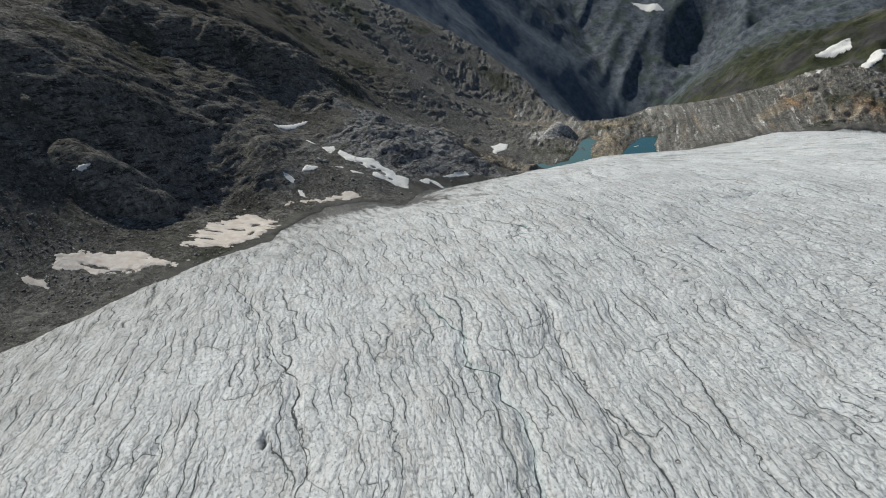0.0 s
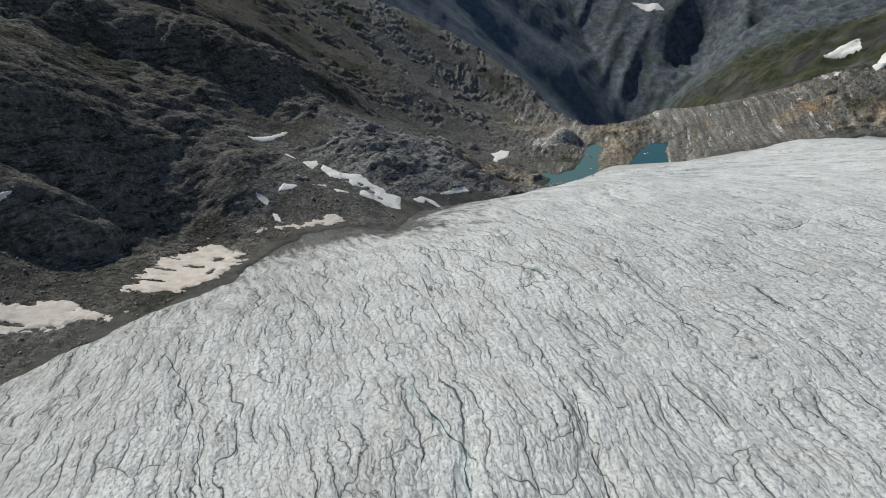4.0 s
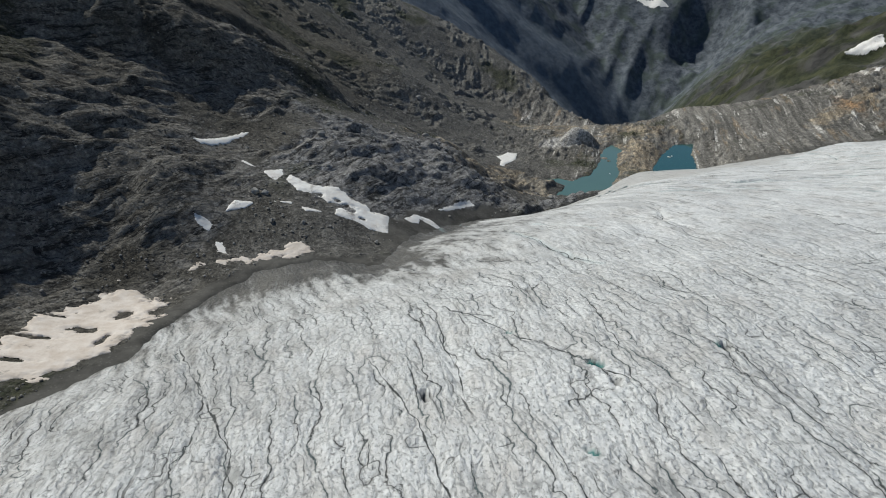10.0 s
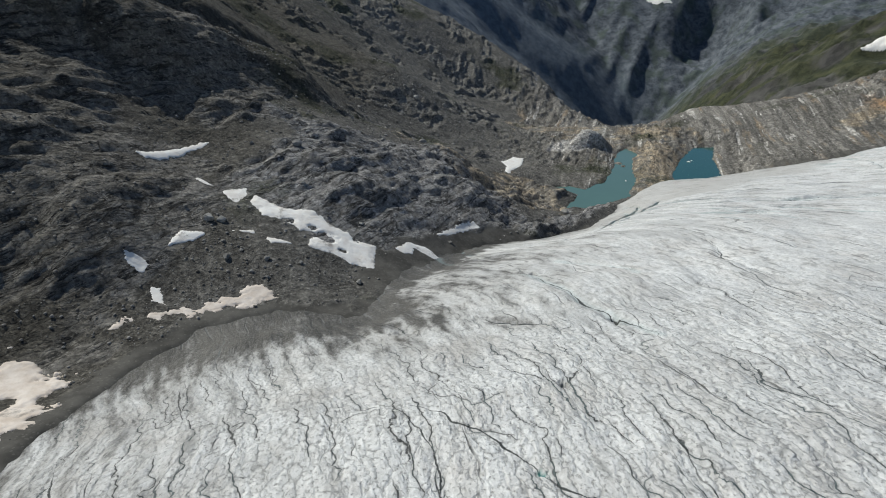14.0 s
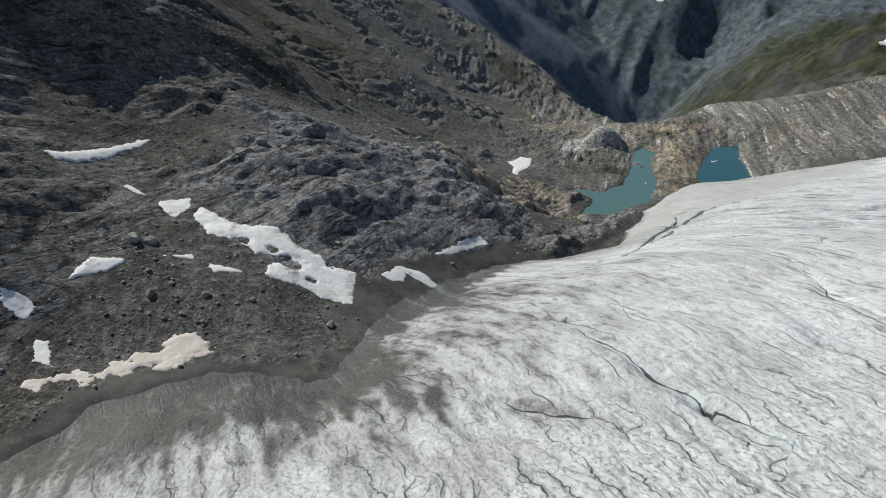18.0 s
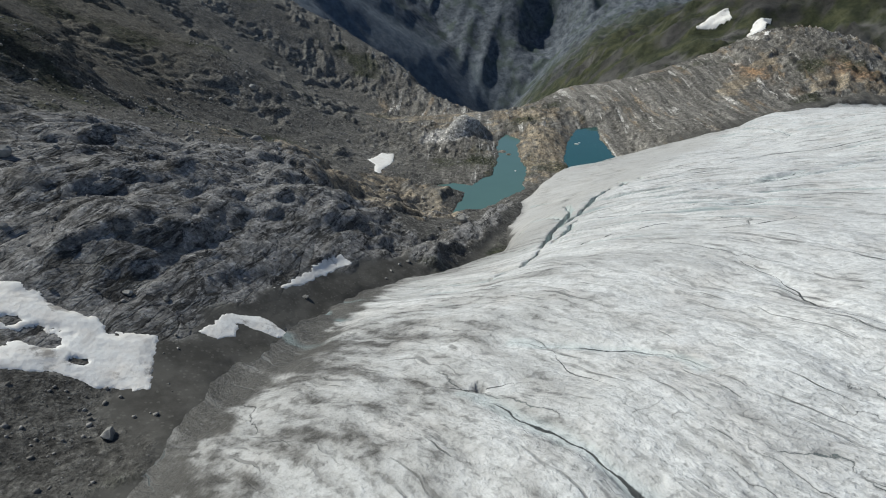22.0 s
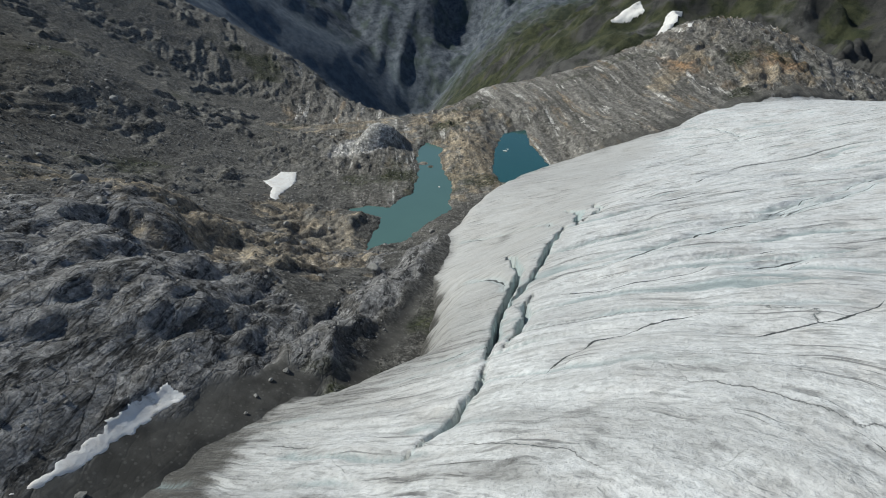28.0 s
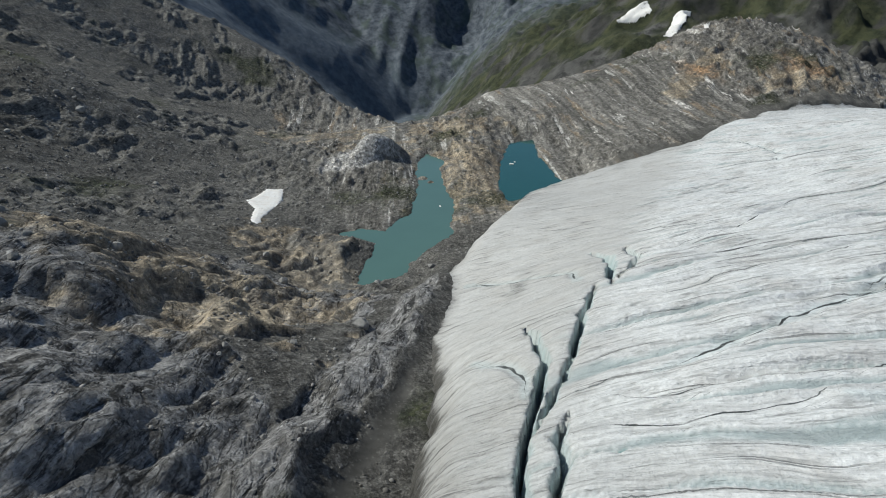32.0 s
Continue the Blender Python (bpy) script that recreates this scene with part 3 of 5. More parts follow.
def crack_nets(x, y, u, v, w, tongue):
    """Three nets of meandering cracks: two along the foliation, one across. For each: a phase that is half at every crack, the metres
    from one crack to the next, and the half width of the crack, nil where it is closed."""
    d1, d2, own = worley(u / 3.1, v / 6.5, 303)
    e1, e2, own2 = worley(u / 1.3, v / 2.4, 304)
    jogs = 0.50 * d1 + 0.26 * e1 + 0.14 * own
    a = u / 3.2 + 0.6 * fbm(u / 12, v / 30, 3, 301) + jogs
    b = u / 10.5 + 0.8 * fbm(u / 21 + 7, v / 42, 4, 311) + 0.2 * jogs
    c = v / 27 + 1.3 * fbm(u / 16, v / 20, 4, 321, 0.55) + 0.1 * jogs
    half_a = 0.15 * smooth(-0.25, 0.28, fbm(u / 6, v / 20, 3, 331)) * (1 - 0.85 * w)
    half_b = 0.23 * smooth(0.0, 0.34, fbm(u / 9, v / 34, 3, 335)) * (1 - 0.55 * w * smooth(360, 335, y))
    half_c = 0.15 * smooth(0.10, 0.36, fbm(x / 15, y / 15, 3, 339)) * (1 - 0.75 * w)
    out = []
    for phase, half in ((a, half_a), (b, half_b), (c, half_c)):
        gy, gx = np.gradient(phase, y[:, 0], x[0])
        out.append((phase, 1 / np.maximum(np.hypot(gx, gy), 0.02), half * (1 - 0.8 * tongue)))
    return out


def ice_height(x, y, margin, ground):
    z = tps(ICE, x, y)
    u, v, w = flow_coords(x, y)
    tongue = smooth(12, -8, (x - 78) * 0.68 - (y - 378) * 0.73) * smooth(345, 375, y)
    near = smooth(700, 250, np.hypot(x - 40, y - 230))
    nets = crack_nets(x, y, u, v, w, tongue)
    swell = 1.6 * fbm(x / 45, y / 45, 3, 6) + 0.5 * fbm(u / 8, v / 22, 3, 8)
    grooves = ridged(u / 11, v / 75, 4, 9, 0.5) - 0.8
    calm = 1 - 0.75 * tongue
    z = z + near * (swell * calm - 0.45 * w * calm * grooves + 0.25 * tongue * fbm(u / 5, v / 20, 4, 10))
    # the ice stands up in pillows between the cracks
    for (phase, gap, half), rise in zip(nets, (0.95, 1.0, 0.8)):
        t = 2 * np.abs(phase - np.floor(phase) - 0.5)
        z = z + near * rise * np.clip(half * 2.2, 0, 0.7) * (np.sqrt(t) - 0.8)
    # worn crevasses lie side by side below the break of slope
    waves = smooth(322, 352, y) * (1 - tongue) * near
    t = 2 * np.abs(1.5 * nets[1][0] - np.floor(1.5 * nets[1][0]) - 0.5)
    uneven = fbm(u / 9, v / 24, 3, 341)
    z = z + waves * (0.45 + 0.55 * smooth(-0.2, 0.2, uneven)) * 1.0 * (smooth(-0.1, 0.7, t) - 0.7)
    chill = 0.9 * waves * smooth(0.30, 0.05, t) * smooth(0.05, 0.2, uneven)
    # scalloped lumps
    f1, f2, own = worley(u / 1.7, v / 4.2, 2)
    z = z + near * calm * (1 - 0.7 * w) * 0.36 * (np.sqrt(np.clip(f2 - f1, 0, 1)) - 0.5) * (0.45 + 0.65 * smooth(-0.2, 0.25, fbm(x / 18, y / 18, 3, 3)))
    z = z + (1 - near) * 1.5 * fbm(x / 30, y / 12, 4, 14)
    # dark carries shade for the ice colour, first in the troughs
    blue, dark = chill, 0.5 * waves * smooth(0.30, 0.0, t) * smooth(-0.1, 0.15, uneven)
    seam, seam_half, best = np.full(x.shape, 3.0), np.zeros(x.shape), np.full(x.shape, 1.8)
    for line, width, depth in CREVASSES + UPPER_SEAMS + MIDDLE_SEAMS + LOWER_SEAMS:
        px, py = [p[0] for p in line], [p[1] for p in line]
        near_it = (x > min(px) - 12) & (x < max(px) + 12) & (y > min(py) - 12) & (y < max(py) + 12)
        if not near_it.any():
            continue
        xs, ys = x[near_it], y[near_it]
        xs, ys = xs + 1.1 * fbm(xs / 6, ys / 6, 2, 15), ys + 1.1 * fbm(xs / 6, ys / 6, 2, 16)
        d, side = np.full(xs.shape, 1e9), np.zeros(xs.shape)
        for (ax, ay), (ex, ey) in zip(line, line[1:]):
            t = np.clip(((xs - ax) * (ex - ax) + (ys - ay) * (ey - ay)) / ((ex - ax) ** 2 + (ey - ay) ** 2), 0, 1)
            one = np.hypot(xs - ax - t * (ex - ax), ys - ay - t * (ey - ay))
            turn = np.sign((ex - ax) * (ys - ay) - (ey - ay) * (xs - ax))
            side = np.where(one < d, turn, side)
            d = np.minimum(d, one)
        ends = smooth(0, 8, np.minimum(np.hypot(xs - px[0], ys - py[0]), np.hypot(xs - px[-1], ys - py[-1])))
        half = width * (0.25 + 0.75 * ends) * 0.5 * (1 + 0.5 * gnoise(xs / 4, ys / 4, 19))
        if depth >= 3:
            z[near_it] -= depth * smooth(half * 1.25, half * 0.65, d) + 0.5 * smooth(half * 5, half, d)
            # the lips bulge a little
            z[near_it] += 0.35 * smooth(half * 3.4, half * 2, d) * smooth(half, half * 1.5, d) * (0.5 + gnoise(xs / 5, ys / 5, 22))
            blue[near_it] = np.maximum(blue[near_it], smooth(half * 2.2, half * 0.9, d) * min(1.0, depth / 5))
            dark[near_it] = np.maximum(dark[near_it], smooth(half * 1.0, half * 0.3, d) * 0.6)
        else:
            z[near_it] -= 0.45 * depth * smooth(2.6, 0.2, d) * ends
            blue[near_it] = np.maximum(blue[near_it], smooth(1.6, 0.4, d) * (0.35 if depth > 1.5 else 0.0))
            closer = d < best[near_it]
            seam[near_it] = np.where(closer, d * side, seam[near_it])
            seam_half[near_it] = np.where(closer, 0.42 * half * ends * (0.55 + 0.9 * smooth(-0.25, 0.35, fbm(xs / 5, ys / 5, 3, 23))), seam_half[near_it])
            best[near_it] = np.minimum(best[near_it], d)
    for mx, my, mr in MOULINS:
        d = np.hypot((x - mx) * 1.5 + 0.3 * (y - my), (y - my) * 0.55) + 0.7 * gnoise(x / 1.4, y / 1.4, 35)
        z = z - 2.5 * smooth(mr * 1.2, mr * 0.3, d)
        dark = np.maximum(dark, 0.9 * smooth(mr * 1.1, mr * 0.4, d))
    pool = np.zeros(x.shape)
    for px, py, pr, turn in POOLS:
        du, dv = (x - px) * math.cos(turn) + (y - py) * math.sin(turn), (y - py) * math.cos(turn) - (x - px) * math.sin(turn)
        d = np.hypot(du / (0.36 * pr), dv / (1.0 * pr)) + 0.55 * gnoise(x / 0.9, y / 0.9, 37)
        z = z - 0.8 * smooth(1.5, 0.5, d)
        pool = np.maximum(pool, smooth(1.15, 0.75, d))
    thin = smooth(225, 250, y) * smooth(350, 335, y)
    edge = np.clip(margin / (9.0 + 11 * thin), 0, 1)
    rise = np.sqrt(np.clip(1 - (1 - edge) ** 2, 0, 1)) * (1 - thin) + smooth(-0.25, 1, edge) * thin
    z = (ground - 0.6) * (1 - rise) + np.maximum(z, ground - 2) * rise
    stripes = fbm(u / 3.0, v / 24, 4, 17)
    threads = fbm(u / 2.4, v / 16, 2, 31)
    cloud = fbm(x / 12, y / 12, 4, 18)
    zone = smooth(232, 262, y) * smooth(420, 385, y)
    reach = 1 - margin / np.maximum(8, 38 + 22 * cloud + 12 * stripes + 8 * threads)
    dirt = zone * (1 - 0.85 * tongue) * ((0.34 + 0.16 * smooth(0, -30, x)) * np.clip(reach, 0, 1) + 0.16 * smooth(80, 15, margin) * smooth(345, 322, y)) + smooth(5, 0, margin) * 0.35 + 0.35 * smooth(26 + 30 * cloud + 20 * stripes, 0, margin) * smooth(120, 170, x) + 0.34 * smooth(75 + 40 * cloud, 3, margin) * smooth(262, 235, y) * smooth(120, 20, x) + 0.34 * smooth(95 + 30 * cloud, 8, margin) * smooth(240, 262, y) * smooth(350, 325, y) * smooth(120, 60, x) + 0.17 * tongue
    dirt = dirt + smooth(2.5 + 3 * cloud, -0.5, margin) * smooth(225, 250, y) * smooth(470, 430, y) * 0.9
    dirt = dirt + 0.22 * smooth(26 + 14 * cloud, 2, margin) * smooth(255, 275, y) * smooth(396, 378, y)
    dirt = dirt + 0.8 * smooth(15 + 9 * cloud + 6 * threads, 4, margin) * smooth(290, 312, y) * smooth(374, 356, y)
    for dx, dy, rx, ry, a, s in DIRT_SPOTS:
        du, dv = (x - dx) * math.cos(a) + (y - dy) * math.sin(a), (y - dy) * math.cos(a) - (x - dx) * math.sin(a)
        dirt = dirt + 0.42 * s * smooth(1.1, 0.2, np.hypot(du / rx, dv / ry) + 1.6 * threads + 0.8 * stripes)
    clean = smooth(0.15, 0.6, 1 - np.hypot((x + 5) / 12, (y - 304) / 22) + 0.5 * cloud)
    dirt = dirt * (1 - 0.3 * clean)
    dirt = np.clip(dirt, 0, 1)
    dirt = np.clip(dirt + (0.55 * stripes + 1.1 * threads) * (1.5 * dirt * (1.12 - dirt) + 0.06) * (1 - 0.75 * smooth(345, 372, y)), 0, 1)
    dark = np.stack([dark, seam, seam_half, pool])
    return z, (u, v, dirt, blue, dark, tongue, nets, w)


# ---- materials ----------------------------------------------------------------


class Mat:
    """A node material that is put together by short calls."""

    def __init__(self, name, rough=0.8):
        self.m = bpy.data.materials.new(name)
        self.m.use_nodes = True
        self.n, self.l = self.m.node_tree.nodes, self.m.node_tree.links
        self.b = self.n["Principled BSDF"]
        self.b.inputs["Roughness"].default_value = rough
        self.b.inputs["Specular IOR Level"].default_value = 0.3

    def put(self, node, key, value):
        socket = node.inputs[key]
        if isinstance(value, bpy.types.NodeSocket):
            self.l.new(value, socket)
        else:
            socket.default_value = value

    def attr(self, name, out="Fac"):
        a = self.n.new("ShaderNodeAttribute")
        a.attribute_name = name
        return a.outputs[out]

    def pos(self, scale=(1, 1, 1), source=None):
        mp = self.n.new("ShaderNodeMapping")
        mp.inputs["Scale"].default_value = scale
        if source is None:
            source = self.n.new("ShaderNodeTexCoord").outputs["Object"]
        self.l.new(source, mp.inputs["Vector"])
        return mp.outputs["Vector"]

    def turned(self, degrees):
        mp = self.n.new("ShaderNodeMapping")
        mp.inputs["Rotation"].default_value = (0, 0, radians(degrees))
        self.l.new(self.n.new("ShaderNodeTexCoord").outputs["Object"], mp.inputs["Vector"])
        return mp.outputs["Vector"]

    def pushed(self, vec, scale, amount, detail=5.0):
        """Coordinates shaken by noise, so that cells lose their straight sides."""
        t = self.n.new("ShaderNodeTexNoise")
        self.put(t, "Vector", vec), self.put(t, "Scale", scale), self.put(t, "Detail", detail)
        v = self.n.new("ShaderNodeVectorMath")
        v.operation = "MULTIPLY_ADD"
        self.l.new(t.outputs["Color"], v.inputs[0])
        v.inputs[1].default_value = (amount, amount, amount)
        self.l.new(vec, v.inputs[2])
        return v.outputs[0]

    def noise(self, vec, scale, detail=6, rough=0.6, distort=0.0, kind="FBM"):
        t = self.n.new("ShaderNodeTexNoise")
        t.noise_type = kind
        self.put(t, "Vector", vec)
        self.put(t, "Scale", scale), self.put(t, "Detail", detail), self.put(t, "Roughness", rough), self.put(t, "Distortion", distort)
        return t.outputs["Fac"]

    def voronoi(self, vec, scale, feature="DISTANCE_TO_EDGE", out="Distance"):
        t = self.n.new("ShaderNodeTexVoronoi")
        t.feature = feature
        self.put(t, "Vector", vec), self.put(t, "Scale", scale)
        return t.outputs[out]

    def ramp(self, fac, *stops):
        r = self.n.new("ShaderNodeValToRGB")
        while len(r.color_ramp.elements) < len(stops):
            r.color_ramp.elements.new(0.5)
        for e, (p, c) in zip(r.color_ramp.elements, stops):
            e.position = p
            e.color = (*c, 1) if isinstance(c, tuple) else (c, c, c, 1)
        self.put(r, "Fac", fac)
        return r.outputs["Color"]

    def mix(self, fac, a, b, blend="MIX"):
        x = self.n.new("ShaderNodeMix")
        x.data_type, x.blend_type = "RGBA", blend
        for i, val in ((0, fac), (6, a), (7, b)):
            if isinstance(val, bpy.types.NodeSocket):
                self.l.new(val, x.inputs[i])
            else:
                x.inputs[i].default_value = (*val, 1) if isinstance(val, tuple) else val
        return x.outputs[2]

    def math(self, op, a, b=0.0, c=0.0):
        x = self.n.new("ShaderNodeMath")
        x.operation = op
        self.put(x, 0, a), self.put(x, 1, b), self.put(x, 2, c)
        return x.outputs[0]

    def bump(self, height, strength, distance, normal=None):
        x = self.n.new("ShaderNodeBump")
        self.put(x, "Height", height), self.put(x, "Strength", strength), self.put(x, "Distance", distance)
        if normal is not None:
            self.put(x, "Normal", normal)
        return x.outputs["Normal"]

    def done(self, color, normal=None, rough=None):
        self.put(self.b, "Base Color", color)
        if normal is not None:
            self.put(self.b, "Normal", normal)
        if rough is not None:
            self.put(self.b, "Roughness", rough)
        return self.m


def ground_material():
    k = Mat("rock_and_debris", 0.92)
    p = k.pos()
    big, mid, fine, sand = k.noise(p, 0.02, 5), k.noise(p, 0.16, 10, 0.68), k.noise(p, 0.8, 6, 0.62), k.noise(p, 2.4, 4, 0.65)
    along = k.pushed(k.turned(-58), 0.10, 3.5)
    strata = k.noise(k.pos((0.07, 0.50, 0.55), along), 1.0, 9, 0.68, 0.2)
    folia = k.noise(k.pos((0.30, 2.2, 2.2), along), 1.0, 5, 0.6, 0.3)
    slabs = k.voronoi(k.pos((0.10, 0.30, 0.32), along), 1.0, "F1", "Color")
    joints = k.voronoi(k.pos((0.10, 0.30, 0.32), along), 1.0)
    chips = k.voronoi(k.pos((0.42, 0.9, 0.95), along), 1.0, "F1", "Color")
    small_joints = k.voronoi(k.pos((0.42, 0.9, 0.95), along), 1.0)
    at = k.pushed(p, 1.2, 0.5)
    stones, stones_far = k.voronoi(at, 0.55, "F1", "Color"), k.voronoi(at, 0.55, "F1", "Distance")
    grit, grit_far = k.voronoi(at, 1.5, "F1", "Color"), k.voronoi(at, 1.5, "F1", "Distance")
    broken = k.noise(p, 0.22, 6, 0.55, 0.3, "RIDGED_MULTIFRACTAL")
    cells = k.voronoi(at, 0.28, "F1", "Color")
    mottle = k.noise(p, 0.45, 7, 0.66, 0.4)
    creased = k.ramp(broken, (0.25, 0.0), (1.1, 1.0))

    # loose debris: fine gravel with single stones, paler washed patches
    debris = k.mix(k.ramp(mid, (0.38, 0.0), (0.62, 1.0)), (0.050, 0.047, 0.042), (0.105, 0.100, 0.091))
    debris = k.mix(k.ramp(sand, (0.44, 0.0), (0.60, 0.75)), debris, (0.175, 0.168, 0.153))
    debris = k.mix(k.ramp(fine, (0.38, 0.8), (0.47, 0.0)), debris, (0.034, 0.032, 0.029))
    debris = k.mix(k.ramp(k.noise(p, 0.07, 8, 0.7), (0.50, 0.0), (0.62, 0.7)), debris, (0.15, 0.144, 0.131))
    one_stone = k.math("MULTIPLY", k.ramp(stones, (0.74, 0.0), (0.78, 1.0)), k.ramp(stones_far, (0.30, 1.0), (0.42, 0.0)))
    one_grit = k.math("MULTIPLY", k.ramp(grit, (0.62, 0.0), (0.66, 1.0)), k.ramp(grit_far, (0.30, 1.0), (0.42, 0.0)))
    debris = k.mix(k.math("MULTIPLY", one_grit, 0.5), debris, (0.20, 0.195, 0.18))
    debris = k.mix(k.math("MULTIPLY", one_stone, 0.55), debris, (0.235, 0.228, 0.21))
    scree = k.mix(k.ramp(sand, (0.40, 0.0), (0.62, 1.0)), (0.074, 0.070, 0.061), (0.225, 0.216, 0.196))
    scree = k.mix(k.ramp(mid, (0.52, 0.0), (0.62, 0.55)), scree, (0.085, 0.081, 0.070))
    scree = k.mix(k.ramp(creased, (0.55, 0.0), (0.9, 0.6)), scree, (0.30, 0.288, 0.262))
    # dark foliated slate
    tone = k.math("ADD", k.math("MULTIPLY", strata, 1.3), k.math("ADD", k.math("MULTIPLY", slabs, 0.26), k.math("MULTIPLY", folia, 0.55)))
    slate = k.mix(k.ramp(tone, (0.88, 0.0), (1.08, 0.40), (1.28, 1.0)), (0.040, 0.0395, 0.039), (0.265, 0.259, 0.253))
    slate = k.mix(k.ramp(k.math("ADD", fine, k.math("MULTIPLY", folia, 0.5)), (0.80, 0.0), (0.90, 0.8)), slate, (0.33, 0.323, 0.312))
    slate = k.mix(k.ramp(mid, (0.38, 0.6), (0.48, 0.0)), slate, (0.142, 0.133, 0.119))
    slate = k.mix(k.ramp(sand, (0.34, 0.6), (0.46, 0.0)), slate, (0.036, 0.036, 0.037))
    # pale banded rock with veins
    wavy = k.pushed(k.turned(16), 0.03, 2.5, 4.0)
    bands = k.noise(k.pos((0.15, 0.010, 0.03), wavy), 1.0, 7, 0.66, 0.2)
    pale = k.mix(k.ramp(bands, (0.40, 0.0), (0.51, 0.45), (0.60, 1.0)), (0.120, 0.113, 0.100), (0.32, 0.302, 0.27))
    pale = k.mix(k.ramp(mid, (0.48, 0.0), (0.62, 0.55)), pale, (0.125, 0.119, 0.106))
    pale = k.mix(k.ramp(chips, (0.60, 0.0), (0.9, 0.35)), pale, (0.24, 0.23, 0.215))
    pale = k.mix(k.ramp(sand, (0.36, 0.3), (0.47, 0.0)), pale, (0.075, 0.072, 0.065))
    vein = k.noise(k.pos((0.20, 0.012, 0.03), wavy), 1.0, 4, 0.6, 0.1)
    rust = k.math("MULTIPLY", k.ramp(k.noise(k.pos((0.09, 0.010, 0.03), wavy), 1.0, 4, 0.6), (0.56, 0.0), (0.62, 0.65)), k.ramp(big, (0.45, 0.0), (0.55, 1.0)))
    pale = k.mix(rust, pale, (0.30, 0.225, 0.145))
    pale = k.mix(k.math("MULTIPLY", k.ramp(vein, (0.59, 0.0), (0.63, 0.9)), k.ramp(mid, (0.42, 0.0), (0.54, 1.0))), pale, (0.60, 0.58, 0.54))
    ochre = k.mix(k.ramp(mid, (0.40, 0.0), (0.58, 1.0)), (0.17, 0.145, 0.115), (0.42, 0.27, 0.155))
    bare = k.mix(k.ramp(fine, (0.38, 0.0), (0.58, 1.0)), (0.30, 0.288, 0.265), (0.62, 0.60, 0.57))
    tan = k.mix(k.ramp(bands, (0.42, 0.0), (0.60, 1.0)), (0.22, 0.180, 0.130), (0.52, 0.435, 0.315))
    tan = k.mix(k.ramp(sand, (0.36, 0.6), (0.47, 0.0)), tan, (0.07, 0.06, 0.046))
    mud = k.mix(k.ramp(mid, (0.40, 0.0), (0.60, 1.0)), (0.056, 0.0535, 0.048), (0.098, 0.094, 0.085))
    mud = k.mix(k.math("MULTIPLY", one_grit, 0.4), mud, (0.16, 0.155, 0.14))
    grass = k.mix(k.ramp(mid, (0.40, 0.0), (0.60, 1.0)), (0.024, 0.032, 0.014), (0.062, 0.066, 0.034))
    # the distant slopes: rock and turf
    wide = k.noise(p, 0.006, 7, 0.6)
    crag = k.noise(p, 0.03, 7, 0.72)
    far = k.mix(k.ramp(wide, (0.44, 0.0), (0.60, 1.0)), (0.062, 0.060, 0.055), (0.145, 0.141, 0.131))
    far = k.mix(k.ramp(crag, (0.42, 0.8), (0.52, 0.0)), far, (0.045, 0.045, 0.042))
    turf = k.mix(k.ramp(crag, (0.42, 0.0), (0.60, 1.0)), (0.026, 0.034, 0.014), (0.072, 0.078, 0.034))
    far = k.mix(k.math("MULTIPLY", k.attr("plants"), 0.9), far, turf)
    # bluish haze put into the colours of the valley's flank and the range behind
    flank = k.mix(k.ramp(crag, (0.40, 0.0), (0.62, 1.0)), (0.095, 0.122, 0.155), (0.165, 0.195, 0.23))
    hazy_range = k.mix(k.ramp(crag, (0.40, 0.0), (0.60, 1.0)), (0.060, 0.074, 0.092), (0.165, 0.185, 0.21))
    hazy_range = k.mix(k.math("MULTIPLY", k.attr("plants"), 0.7), hazy_range, (0.068, 0.092, 0.074))
    far = k.mix(k.attr("distant"), far, hazy_range)
    far = k.mix(k.attr("hazy_flank"), far, flank)
    c = k.mix(k.attr("scree"), debris, scree)
    c = k.mix(k.attr("pale"), c, pale)
    c = k.mix(k.attr("slate"), c, slate)
    c = k.mix(k.math("MULTIPLY", k.attr("tan"), k.ramp(mid, (0.40, 0.35), (0.54, 0.95))), c, tan)
    c = k.mix(k.math("MULTIPLY", k.attr("outcrop"), 0.8), c, k.mix(k.ramp(tone, (0.88, 0.0), (1.26, 1.0)), (0.045, 0.043, 0.037), (0.205, 0.196, 0.176)))
    c = k.mix(k.attr("rusty"), c, ochre)
    c = k.mix(k.attr("bare"), c, bare)
    c = k.mix(k.math("MULTIPLY", k.attr("plants"), k.ramp(fine, (0.4, 0.4), (0.55, 1.0))), c, grass)
    c = k.mix(k.attr("lichen"), c, k.mix(1.0, c, (0.56, 0.525, 0.45), "MULTIPLY"))
    # every face and stone has a tone of its own, broken by darker pits and paler scuffs
    c = k.mix(0.75, c, k.ramp(mottle, (0.34, 0.35), (0.48, 0.85), (0.66, 1.6)), "MULTIPLY")
    c = k.mix(0.42, c, k.ramp(chips, (0.15, 0.6), (0.5, 0.95), (0.9, 1.5)), "MULTIPLY")
    c = k.mix(0.50, c, k.ramp(grit, (0.15, 0.55), (0.5, 1.0), (0.9, 1.6)), "MULTIPLY")
    c = k.mix(0.22, c, k.ramp(cells, (0.15, 0.6), (0.5, 1.0), (0.9, 1.5)), "MULTIPLY")
    c = k.mix(k.attr("mud"), c, mud)
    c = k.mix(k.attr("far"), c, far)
    c = k.mix(0.45, c, k.ramp(big, (0.25, 0.7), (0.75, 1.3)), "MULTIPLY")
    firm = k.math("SUBTRACT", 1.0, k.math("MULTIPLY", k.attr("mud"), 0.92))
